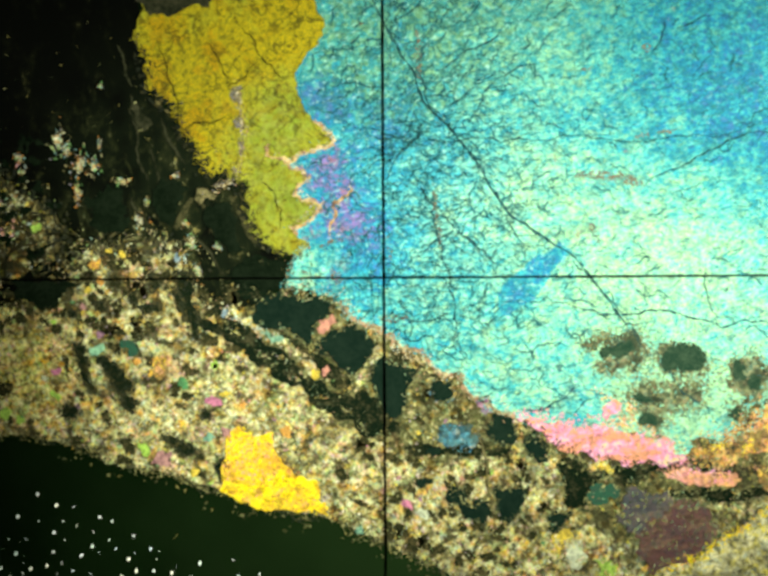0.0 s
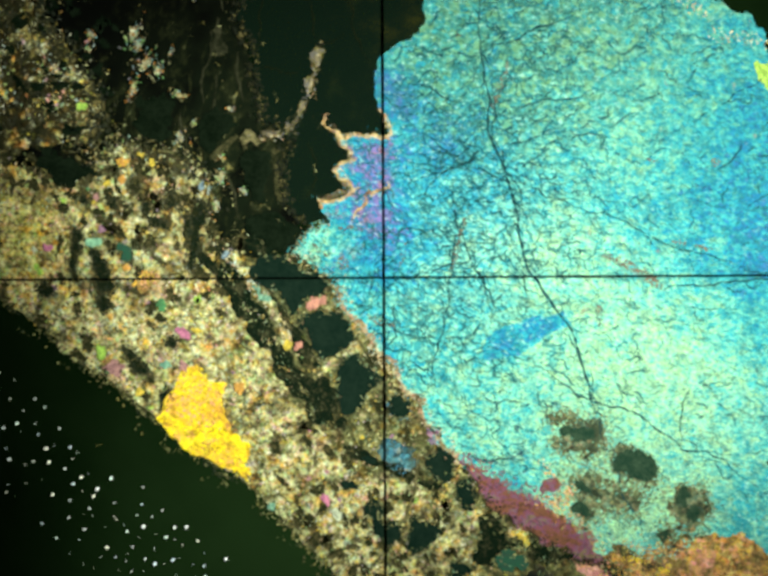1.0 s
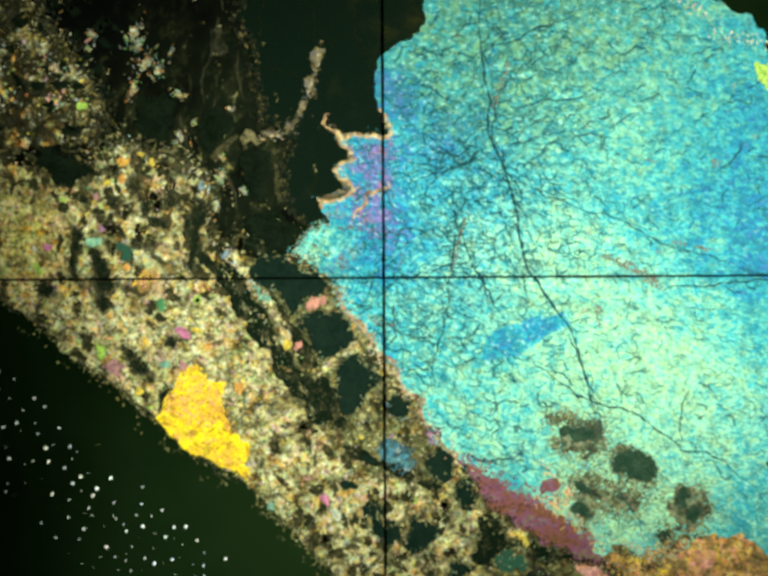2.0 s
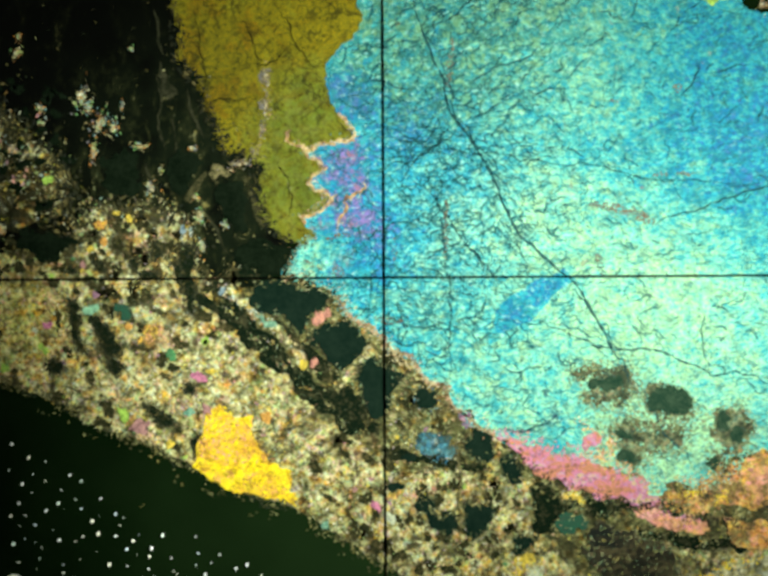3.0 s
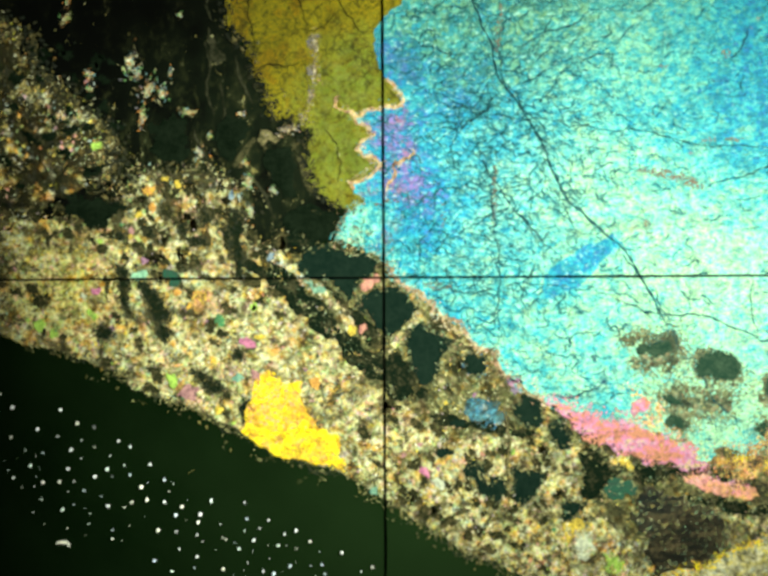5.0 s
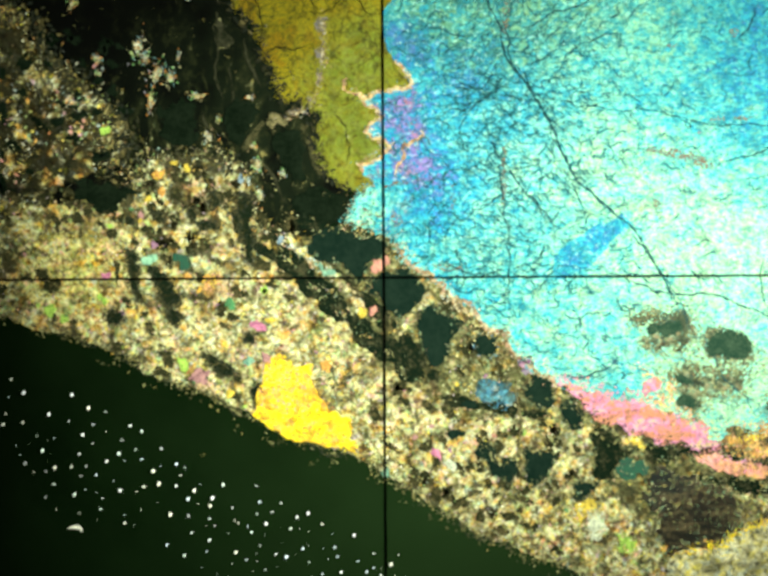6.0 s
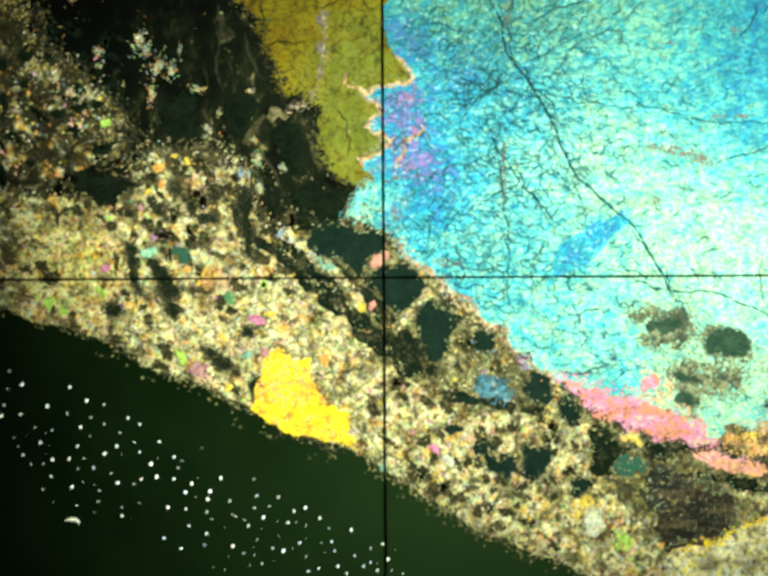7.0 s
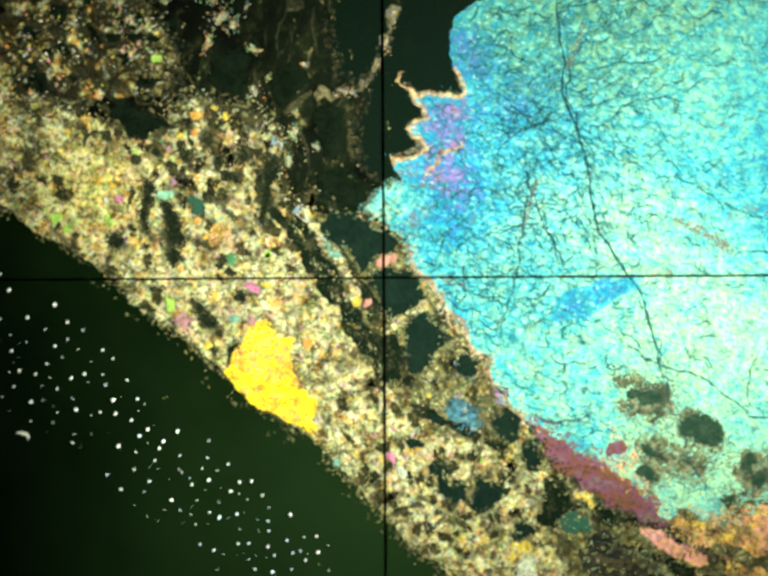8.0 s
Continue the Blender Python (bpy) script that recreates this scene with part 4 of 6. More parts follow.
HALOS = (
    [(1160, 770), (1185, 752), (1215, 745), (1260, 748), (1290, 762), (1300, 790), (1290, 815), (1250, 830), (1205, 830), (1180, 812), (1210, 800), (1222, 776), (1200, 768), (1176, 784)],
    [(1310, 795), (1335, 785), (1370, 795), (1400, 815), (1418, 845), (1405, 870), (1370, 860), (1340, 862), (1315, 845)],
    [(1245, 870), (1280, 845), (1320, 860), (1370, 865), (1400, 880), (1395, 915), (1360, 925), (1330, 930), (1300, 955), (1265, 950), (1250, 915)],
    [(1450, 850), (1480, 838), (1520, 838), (1535, 870), (1530, 910), (1505, 940), (1470, 930), (1452, 900)],
    [(1436, 942), (1460, 934), (1478, 946), (1474, 968), (1450, 972)],
)
for i, pts in enumerate(HALOS):
    plate("brown_halo", pts, M_HALO, section, 0.046, 0.0515 + 0.0002 * i, 200 + i, 0.34, 4.0, "brown granular inclusion")
plate("west_ground", [(-230, 30), (-150, 90), (-60, 130), (-20, 210), (50, 262), (112, 310), (150, 380), (118, 440), (40, 470), (-230, 520)], M_WEST, section, 0.012, 0.0165, 29, 0.26, 4.0, "olive and cream granular ground")
plate("lane_ground", [(436, 600), (500, 584), (600, 574), (720, 620), (800, 690), (930, 780), (1020, 880), (1130, 925), (1340, 985), (1720, 930), (1720, 1200), (1200, 1220), (1040, 1110), (1060, 980), (900, 990), (760, 1000), (600, 860), (480, 700), (400, 600)],
      M_LANE, section, 0.012, 0.016, 18, 0.14, 7.0, "dark brown granular lane")
plate("mud_ground", [(-230, -240), (420, -240), (380, 100), (490, 300), (560, 330), (590, 480), (560, 560), (440, 600), (340, 560), (300, 460), (140, 520), (-230, 540)], M_MUDGROUND, section, 0.012, 0.015, 25, 0.1, 9.0,
      "dark mud with olive streaks")
matrix_band()
muddy_bed()
clump("fleck_bed", ((170, 190, 17, 30, 10), (184, 215, 12, 20, 0), (206, 248, 18, 32, 25), (234, 256, 14, 18, 0), (194, 304, 11, 28, 8), (42, 70, 8, 14, 0), (38, 104, 12, 14, 10), (84, 214, 15, 12, 0), (86, 246, 9, 12, 0), (36, 302, 34, 18, 10), (62, 296, 14, 14, 0), (97, 358, 10, 16, 20),
                    (286, 294, 24, 9, 10), (310, 376, 13, 17, 0), (372, 462, 11, 13, 0), (408, 436, 13, 20, -10), (412, 500, 11, 26, -10), (395, 300, 10, 9, 0), (272, 96, 8, 9, 0), (252, 215, 5, 14, 0), (400, 396, 9, 16, 10), (460, 455, 9, 16, 0), (330, 340, 8, 12, 0)),
      300, 1.1, 2.9, M_FLECK, 31, 0.014, 0.004, "bright flecks in the dark mud", 0.85, True)
clump("west_bed", ((40, 310, 40, 28, 10), (40, 380, 40, 40, 30), (-20, 270, 80, 50, 10), (60, 330, 50, 40, 20), (100, 420, 40, 50, 0), (-120, 420, 90, 60, 0), (-60, 210, 60, 20, 0), (310, 370, 14, 20, 0)),
      60, 1.0, 2.8, M_WESTBED, 34, 0.014, 0.004, "cream grains in the dark mud")
clump("west_tint", ((-20, 320, 100, 80, 10), (-120, 400, 90, 90, 0), (90, 350, 20, 40, 0), (165, 200, 16, 24, 0), (85, 235, 12, 22, 0), (45, 95, 10, 24, 0)), 5, 2.4, 5.5, M_TINT, 57, 0.018, 0.003, "yellow and green specks")
clump("edge_mud", ((362, 60, 12, 60, 0), (375, 130, 14, 30, -30), (405, 170, 14, 40, -20), (430, 230, 14, 40, -25), (458, 285, 16, 30, -35), (505, 322, 30, 9, 20), (520, 380, 10, 50, -8), (540, 440, 10, 30, -20), (575, 480, 30, 8, 30)),
      26, 2.4, 6.5, M_DARKMUD, 63, 0.040, 0.003, "dark mud along the yellow crystal")
clump("lane_bed", ((860, 880, 100, 50, 30), (850, 820, 60, 36, 30), (930, 960, 80, 22, 15), (720, 790, 30, 26, 40), (1010, 990, 60, 20, 10)),
      40, 1.2, 3.2, M_HALOG, 67, 0.021, 0.003, "olive and tan grains in the dark lane")
clump("tan_bed", ((545, 180, 7, 40, 0), (538, 255, 8, 36, 8), (600, 296, 26, 6, 4), (520, 322, 26, 7, 20), (480, 250, 20, 8, 50), (430, 150, 8, 30, -30), (590, 380, 10, 24, 0)),
      18, 1.5, 4.0, M_MUD, 65, 0.0405, 0.003, "tan grains on the yellow crystal", 1.0, True)
clump("olive_vein", ((345, 190, 12, 70, -18), (420, 450, 9, 50, -30), (335, 420, 9, 60, -25), (470, 430, 10, 50, -25)),
      14, 1.3, 3.6, M_MUD, 33, 0.014, 0.004, "olive veins")
ribbon("cream_vein", [(462, 586), (486, 600), (512, 622), (545, 652), (572, 682), (600, 712), (622, 745)], 17, M_GROUND, section, 0.0285, 76, 0.26, "cream grain seam", "", False)
ribbon("cream_vein", [(684, 786), (706, 768), (726, 748), (738, 728), (762, 712)], 12, M_GROUND, section, 0.0500, 77, 0.28, "cream grain seam", "", False)
clump("cream_vein", ((470, 600, 34, 9, 38), (540, 655, 44, 11, 35), (600, 705, 26, 10, 50), (618, 738, 10, 10, 0), (715, 770, 30, 8, -40), (745, 722, 26, 8, -50), (735, 655, 40, 8, 35), (810, 730, 40, 12, 35),
                       (880, 775, 34, 9, 30)), 95, 1.3, 3.4, M_RIM, 35, 0.044, 0.004, "cream grain seam")
clump("gold_mosaic", ((445, 845, 28, 18, 10), (455, 895, 50, 34, 30), (440, 935, 38, 22, 15), (510, 965, 70, 34, 28), (565, 1000, 40, 22, 25)), 60, 1.8, 4.6, M_GOLD, 37, 0.032, 0.003, "golden yellow crystal mosaic")
M_SALMON = grain_material("salmon_mosaic", ((0.0, (0.90, 0.42, 0.09)), (0.3, (0.86, 0.40, 0.27)), (0.6, (0.96, 0.60, 0.08)), (0.8, (0.62, 0.36, 0.14))), False, 0.2, (0.5, 0.26, 0.03))
clump("salmon_mosaic", ((446, 868, 30, 22, 20), (480, 884, 36, 28, 30), (430, 912, 30, 24, 0), (470, 925, 40, 16, 20)), 72, 1.4, 3.4, M_SALMON, 38, 0.0385, 0.003, "orange and salmon grains in the golden crystal")
DARK_LANES = ((418, 614, 30, 13, 35), (462, 646, 34, 15, 42), (505, 690, 36, 13, 45), (556, 734, 38, 16, 38), (612, 770, 36, 18, 35), (664, 812, 40, 22, 38), (716, 852, 34, 20, 40), (520, 560, 40, 14, 20), (450, 590, 26, 8, 40),
              (820, 930, 46, 12, 14), (900, 944, 44, 10, 10), (968, 956, 26, 9, 0))
for i, (x, y, a, b, turn) in enumerate(DARK_LANES):
    plate("dark_lane", ellipse(x, y, a, b, turn, 11, 0.26, i), M_LANEDARK, section, 0.012, 0.0275 + 0.0003 * i, 280 + i, 0.26, 5.0, "dark resin-soaked lane between grains")
LANES = ([(500, 618), (540, 642), (580, 660), (612, 690), (640, 712), (668, 742), (692, 772), (676, 790), (640, 762), (616, 728), (596, 700), (560, 668), (520, 640)],
         [(436, 590), (470, 604), (505, 640), (545, 676), (580, 708), (612, 752), (650, 800), (690, 850), (730, 884), (690, 880), (640, 830), (600, 780), (560, 736), (520, 700), (480, 660), (446, 620)],
         [(690, 800), (716, 790), (738, 812), (752, 850), (776, 866), (770, 892), (730, 886), (704, 850)])
for i, pts in enumerate(LANES):
    plate("dark_lane", pts, M_LANEDARK, section, 0.012, 0.0268 + 0.0003 * i, 294 + i, 0.24, 4.0, "dark resin-soaked lane between grains")
M_AMBERPLATE = mosaic_material("amber_ground", AMBER, 10.0, 0.85, (0.15, 0.11, 0.042), 0.75, 0.44, 0.62)
plate("amber_crystal", [(1312, 1010), (1440, 984), (1500, 946), (1720, 930), (1720, 1050), (1600, 1060), (1520, 1040), (1440, 1052), (1380, 1044)], M_AMBERPLATE, section, 0.03, 0.054, 26, 0.24, 4.0, "orange mottled crystal")
plate("amber_crystal", [(1470, 1062), (1560, 1070), (1720, 1080), (1720, 1150), (1580, 1130), (1480, 1094)], M_AMBERPLATE, section, 0.03, 0.052, 27, 0.2, 6.0, "yellow mottled crystal")
clump("amber_mosaic", ((1400, 1030, 70, 28, 5), (1510, 985, 50, 36, -15), (1245, 945, 34, 22, 20), (1230, 915, 20, 14, 0), (1270, 960, 30, 14, 20)),
      60, 1.5, 3.6, M_AMBER, 39, 0.053, 0.003, "amber granular crystals")
clump("pink_fringe", ((1075, 895, 30, 10, 30), (1130, 910, 40, 8, 22), (1200, 925, 50, 10, 18), (1120, 950, 50, 8, 30), (1210, 990, 60, 9, 24), (1290, 1020, 40, 12, 10), (1330, 1045, 40, 14, 20), (1400, 1070, 30, 14, 0), (1270, 985, 40, 10, 20)),
      60, 1.4, 3.6, M_PINK, 47, 0.056, 0.003, "pink and orange grains along the pink crystal")
plate("steel_crystal", [(850, 897), (866, 884), (890, 890), (914, 888), (927, 912), (918, 940), (896, 951), (874, 936), (856, 918)], mosaic_material("steel_ground", STEEL, 9.0, 0.7, (0.05, 0.10, 0.09), 0.7), section, 0.012, 0.0285, 620, 0.42, 3.5, "steel blue crystal")
clump("steel_patch", ((888, 915, 40, 32, 20), (945, 845, 16, 24, 10), (868, 815, 30, 30, 0)), 70, 1.2, 3.0, M_STEEL, 41, 0.030, 0.004, "steel blue granular patch")
def halo_bed():
    """Brown and olive grains that riddle the blue crystal round its dark cores."""
    rnd = np.random.RandomState(43)
    xs, ys = [], []
    for pts in HALOS:
        line = np.array(ragged(pts, 44, 0.3, 3.0))
        for k in range(3):
            pick = rnd.rand(len(line)) < 0.6
            xs.append(line[pick, 0] + rnd.normal(0, 8, pick.sum())), ys.append(line[pick, 1] + rnd.normal(0, 8, pick.sum()))
    x0, y0, r0 = scatter(46, 5000, (1180, 800, 1440, 960))
    keep = (cloud(x0, y0, 24, 9) > 0.54) & (r0.rand(len(x0)) < 0.7 * np.exp(-((x0 - 1300) / 90) ** 2 - ((y0 - 880) / 62) ** 2))
    x, y = np.concatenate(xs + [x0[keep]]), np.concatenate(ys + [y0[keep]])
    keep = inside(BLUE, x, y)
    x, y = x[keep], y[keep]
    chips = rnd.rand(len(x)) < 0.30
    grain_bed("blue_fringe", x[chips] + 3, y[chips] - 4, rnd.uniform(1.2, 3.4, chips.sum()), 0.0540, 0.002, M_BLUE, section, 48, "cyan specks in the brown halo")
    return grain_bed("brown_halo", x, y, rnd.uniform(1.1, 3.2, len(x)), 0.0525, 0.003, M_HALOG, section, 44, "brown halo of grains on the blue crystal")


halo_bed()
clump("rim_bed", ((716, 258, 6, 26, -20), (672, 290, 50, 6, -8), (615, 290, 18, 5, 30), (655, 330, 6, 26, -10), (642, 375, 20, 8, 30), (660, 398, 24, 6, 20), (640, 432, 30, 5, -8), (724, 400, 20, 6, -30), (706, 416, 9, 10, 0), (698, 445, 7, 22, 14), (652, 335, 8, 10, 0), (640, 372, 9, 9, 0)) , 60, 0.9, 2.2, M_RIM, 45, 0.052, 0.003, "cream rim of tiny grains")
M_CREAMPLATE = mosaic_material("cream_ground", ((0.0, (0.80, 0.74, 0.42)), (0.3, (0.56, 0.50, 0.22)), (0.5, (0.92, 0.90, 0.62)), (0.68, (0.80, 0.68, 0.10)), (0.85, (0.46, 0.54, 0.46))), 8.0, 0.85, (0.12, 0.115, 0.055), 0.8, 0.42, 0.66)
plate("cream_crystal", [(1236, 1340), (1241, 1249), (1281, 1239), (1336, 1234), (1381, 1206), (1421, 1184), (1470, 1166), (1540, 1146), (1720, 1120), (1720, 1340)], M_CREAMPLATE, section, 0.02, 0.0535, 28, 0.16, 6.0, "cream crystal with yellow edges")

EDGE = ragged(BLUE, 11, 0.20, 4.0)
for name, box, wide, tint in (("cream_rim", (600, 230, 740, 460), 7.0, M_RIMLINE), ("rose_rim", (690, 600, 1010, 890), 11, M_ROSELINE)):
    line = [p for p in EDGE if box[0] < p[0] < box[2] and box[1] < p[1] < box[3]]
    ribbon(name, line, wide, tint, section, 0.048, 70, 0.12, "thin cream rim of the blue crystal", "", False, (0.25, 1.5))

ribbon("cream_rim", [(648, 300), (622, 304), (602, 292), (597, 264)], 6.5, M_RIMLINE, section, 0.05, 71, 0.40, uneven=(0.3, 1.7))
ribbon("cream_rim", [(680, 402), (690, 396)], 5.0, M_RIMLINE, section, 0.05, 75, 0.2, uneven=(0.3, 1.7))
ribbon("cream_rim", [(742, 372), (738, 392), (716, 404), (708, 416), (698, 440), (690, 468)], 6.5, M_RIMLINE, section, 0.05, 72, 0.50, uneven=(0.15, 1.7))

M_RUST = grain_material("rust_bed", ((0.0, (0.17, 0.065, 0.040)), (0.3, (0.10, 0.065, 0.040)), (0.55, (0.22, 0.15, 0.085)), (0.75, (0.07, 0.13, 0.11))), False, 0.4, (0.10, 0.20, 0.18))
clump("rust_bed", ((1235, 424, 34, 8, 8), (1305, 446, 34, 9, 18), (1225, 542, 7, 26, -12), (1350, 362, 14, 6, 0), (1400, 360, 22, 5, 0), (911, 470, 6, 70, 2), (1385, 185, 10, 10, 0), (815, 48, 6, 6, 0), (1262, 210, 14, 5, 0), (700, 480, 40, 5, -10),
                      (806, 510, 5, 26, 0), (795, 655, 34, 7, 10), (690, 555, 12, 14, 0), (640, 540, 24, 6, 20), (922, 130, 7, 50, 6), (1270, 432, 60, 10, 12), (1320, 452, 24, 8, 20)), 170, 1.2, 3.4, M_RUST, 59, 0.0520, 0.003, "rusty specks along cracks")
M_VEINBED = grain_material("vein_bed", ((0.0, (0.30, 0.24, 0.10)), (0.25, (0.16, 0.15, 0.16)), (0.45, (0.52, 0.44, 0.24)), (0.58, (0.12, 0.08, 0.03)), (0.76, (0.26, 0.24, 0.28)), (0.90, (0.40, 0.24, 0.10))), False, 0.3)
M_PATCH = mosaic_material("pale_patch", ((0.0, (0.16, 0.14, 0.07)), (0.35, (0.13, 0.11, 0.03)), (0.6, (0.17, 0.16, 0.17)), (0.8, (0.10, 0.085, 0.02))), 7.0, 0.7, (0.14, 0.12, 0.02), 0.6)
FIBRES = (((318, 16), (328, 60), (338, 108)), ((322, 150), (332, 210), (340, 300)), ((352, 236), (360, 280), (364, 330)), ((300, 330), (322, 380), (350, 430)), ((410, 410), (440, 460), (470, 520)), ((386, 180), (400, 240), (420, 280)))
for i, pts in enumerate(FIBRES):
    ribbon("olive_fibre", pts, 5, M_OLIVE, section, 0.016, 260 + i, 0.12, "thin olive fibre in dark mud")
plate("olive_shard", [(330, 120), (345, 150), (366, 190), (350, 200), (336, 190), (333, 160)], M_OLIVE, section, 0.012, 0.0185, 266, 0.22, 5.0, "dark olive shard")
M_TANSHARD = plate_material("tan_shard", (0.035, 0.036, 0.016), (0.24, 0.205, 0.100), 5.0, 0.8, 0.0, (0.36, 0.66))
M_DIMSHARD = plate_material("dim_shard", (0.014, 0.018, 0.008), (0.095, 0.085, 0.040), 7.0, 0.8, 0.0, (0.40, 0.64))
TANS = (((428, 352), (436, 332), (448, 332), (460, 342), (474, 352), (464, 360), (450, 352), (444, 362), (436, 366)), ((376, 402), (388, 384), (404, 362), (420, 346), (426, 352), (412, 374), (398, 396), (384, 410)),
        ((440, 364), (446, 366), (456, 398), (464, 444), (458, 446), (448, 404)), ((500, 356), (508, 360), (516, 388), (528, 424), (544, 460), (536, 462), (518, 428), (508, 392)))
for i, pts in enumerate(([(533, 142), (548, 134), (556, 160), (546, 182), (536, 170)], [(544, 196), (556, 204), (552, 228), (541, 226)], [(532, 250), (545, 246), (542, 270), (530, 276)])):
    plate("pale_patch", pts, M_PATCH, section, 0.034, 0.0408, 276 + i, 0.45, 3.0, "pale lilac patch in the yellow crystal")
clump("tan_vein", ((546, 160, 11, 30, 0), (547, 214, 8, 34, 0), (538, 262, 9, 26, 14), (520, 308, 16, 12, -40), (488, 332, 32, 9, -22)), 330, 0.9, 2.3, M_VEINBED, 74, 0.0412, 0.002, "tan and lilac grains across the yellow crystal", 1.1, True)
plate("amber_crystal", [(284, 698), (288, 682), (302, 672), (312, 660), (330, 660), (332, 674), (320, 688), (314, 700), (298, 704)], M_AMBERPLATE, section, 0.012, 0.0498, 279, 0.4, 3.0, "orange mottled crystal grain")
clump("gold_mosaic", ((303, 678, 24, 18, -25), (290, 690, 12, 10, 0)), 80, 1.3, 3.2, M_SALMON, 775, 0.0500, 0.003, "orange and gold grains", 1.0)
clump("gold_mosaic", ((310, 672, 16, 14, -25), (205, 456, 10, 9, 0)), 80, 1.2, 2.8, M_GOLD, 777, 0.0515, 0.003, "golden grains", 1.0)
clump("vein_bed", ((545, 220, 8, 40, 0), (532, 290, 9, 26, 15), (500, 332, 30, 8, -25), (548, 150, 8, 8, 0)), 60, 1.0, 2.6, M_RIM, 751, 0.0420, 0.002, "cream grains in the tan vein", 1.1, True)
for i, pts in enumerate(TANS):
    plate("tan_shard", pts, M_DIMSHARD if i else M_TANSHARD, section, 0.012, 0.0205 + 0.0004 * i, 270 + i, 0.10, 4.5, "tan shard in dark mud")

M_BLOTCH = grain_material("blotch_bed", ((0.0, (0.010, 0.055, 0.075)), (0.4, (0.03, 0.15, 0.17)), (0.65, (0.015, 0.07, 0.15)), (0.85, (0.10, 0.36, 0.38))), False, 0.2, (0.012, 0.07, 0.08))
clump("dark_blotch", ((1130, 852, 14, 17, 20), (1112, 866, 14, 8, 0), (1070, 882, 34, 5, 0), (1034, 880, 16, 5, 10), (1112, 805, 8, 8, 0)), 480, 1.0, 2.6, M_BLOTCH, 810, 0.0522, 0.002, "dark teal blotch in the blue crystal", 1.0, True)
plate("violet_crystal", [(938, 852), (946, 836), (960, 834), (968, 852), (962, 870), (948, 878), (940, 868)], mosaic_material("violet_ground", ((0.0, (0.20, 0.14, 0.24)), (0.4, (0.32, 0.22, 0.28)), (0.7, (0.12, 0.13, 0.18)), (0.88, (0.40, 0.36, 0.30))), 10.0, 0.6, (0.08, 0.08, 0.09), 0.5), section, 0.012, 0.0500, 812, 0.4, 3.0, "dusky violet crystal grain")
ribbon("tan_fibre", [(930, 880), (934, 950), (932, 1010), (937, 1060), (936, 1104)], 5, M_TANSHARD, section, 0.0485, 813, 0.08, "thin tan fibre over the matrix")
M_PALEBED = grain_material("pale_bed", ((0.0, (0.80, 0.95, 0.92)), (0.25, (0.36, 0.62, 0.66)), (0.45, (0.90, 0.84, 0.58)), (0.62, (0.16, 0.24, 0.22)), (0.78, (0.55, 0.76, 0.80))), False, 0.2, (0.10, 0.12, 0.08))
clump("pale_bed", ((476, 604, 26, 8, 36), (520, 634, 30, 7, 38), (552, 655, 16, 8, 30), (392, 470, 9, 12, 0), (374, 486, 8, 8, 0)), 130, 0.9, 2.4, M_PALEBED, 814, 0.0502, 0.002, "pale blue-white grains", 1.1, True)
clump("salmon_bed", ((262, 812, 30, 9, 16), (226, 800, 14, 8, 0), (345, 806, 12, 8, 0)), 90, 1.0, 2.6, M_SALMON, 816, 0.0290, 0.002, "salmon and orange grains", 1.1, True)
plate("amber_crystal", [(1520, 966), (1540, 956), (1562, 958), (1568, 990), (1556, 1022), (1536, 1034), (1522, 1010)], M_ROSEBAND, section, 0.03, 0.0546, 818, 0.4, 3.5, "salmon pink mottled crystal")
clump("dark_clot", ((1458, 1004, 24, 34, 10), (1400, 1036, 30, 8, 5)), 150, 1.0, 2.6, M_HALOG, 820, 0.0562, 0.002, "olive grains on the orange crystal", 1.1, True)
plate("mint_crystal", [(1312, 970), (1328, 953), (1354, 955), (1369, 978), (1363, 1006), (1341, 1019), (1319, 1004)], M_BLUE, section, 0.03, 0.0570, 880, 0.38, 3.0, "mint crystal pocket among orange grains")
clump("dark_blotch", ((1344, 972, 9, 8, 0), (1332, 1000, 6, 4, 0)), 400, 1.0, 2.2, M_BLOTCH, 882, 0.0572, 0.002, "dark teal blotch in the mint crystal", 1.0, True)
clump("dark_clot", ((1440, 1018, 40, 16, -20), (1480, 968, 26, 18, -30), (1560, 1040, 30, 12, 0), (1400, 1000, 20, 8, 0), (1500, 1080, 40, 10, 10)), 150, 1.0, 2.8, M_DARKMUD, 884, 0.0572, 0.002, "dark grains on the orange crystal", 1.1, True)
clump("gold_mosaic", ((1410, 1012, 30, 12, -10), (1470, 1020, 20, 14, 0)), 170, 1.0, 2.4, M_GOLD, 886, 0.0575, 0.002, "yellow grains on the orange crystal", 1.1, True)
clump("brown_halo", ((1300, 830, 40, 24, 30), (1420, 860, 30, 20, 0), (1230, 850, 30, 14, 0), (1330, 900, 60, 40, 0), (1290, 770, 16, 36, -30)), 22, 0.9, 2.6, M_HALOG, 888, 0.0530, 0.002, "olive grains strewn over the blue crystal", 1.2, True)

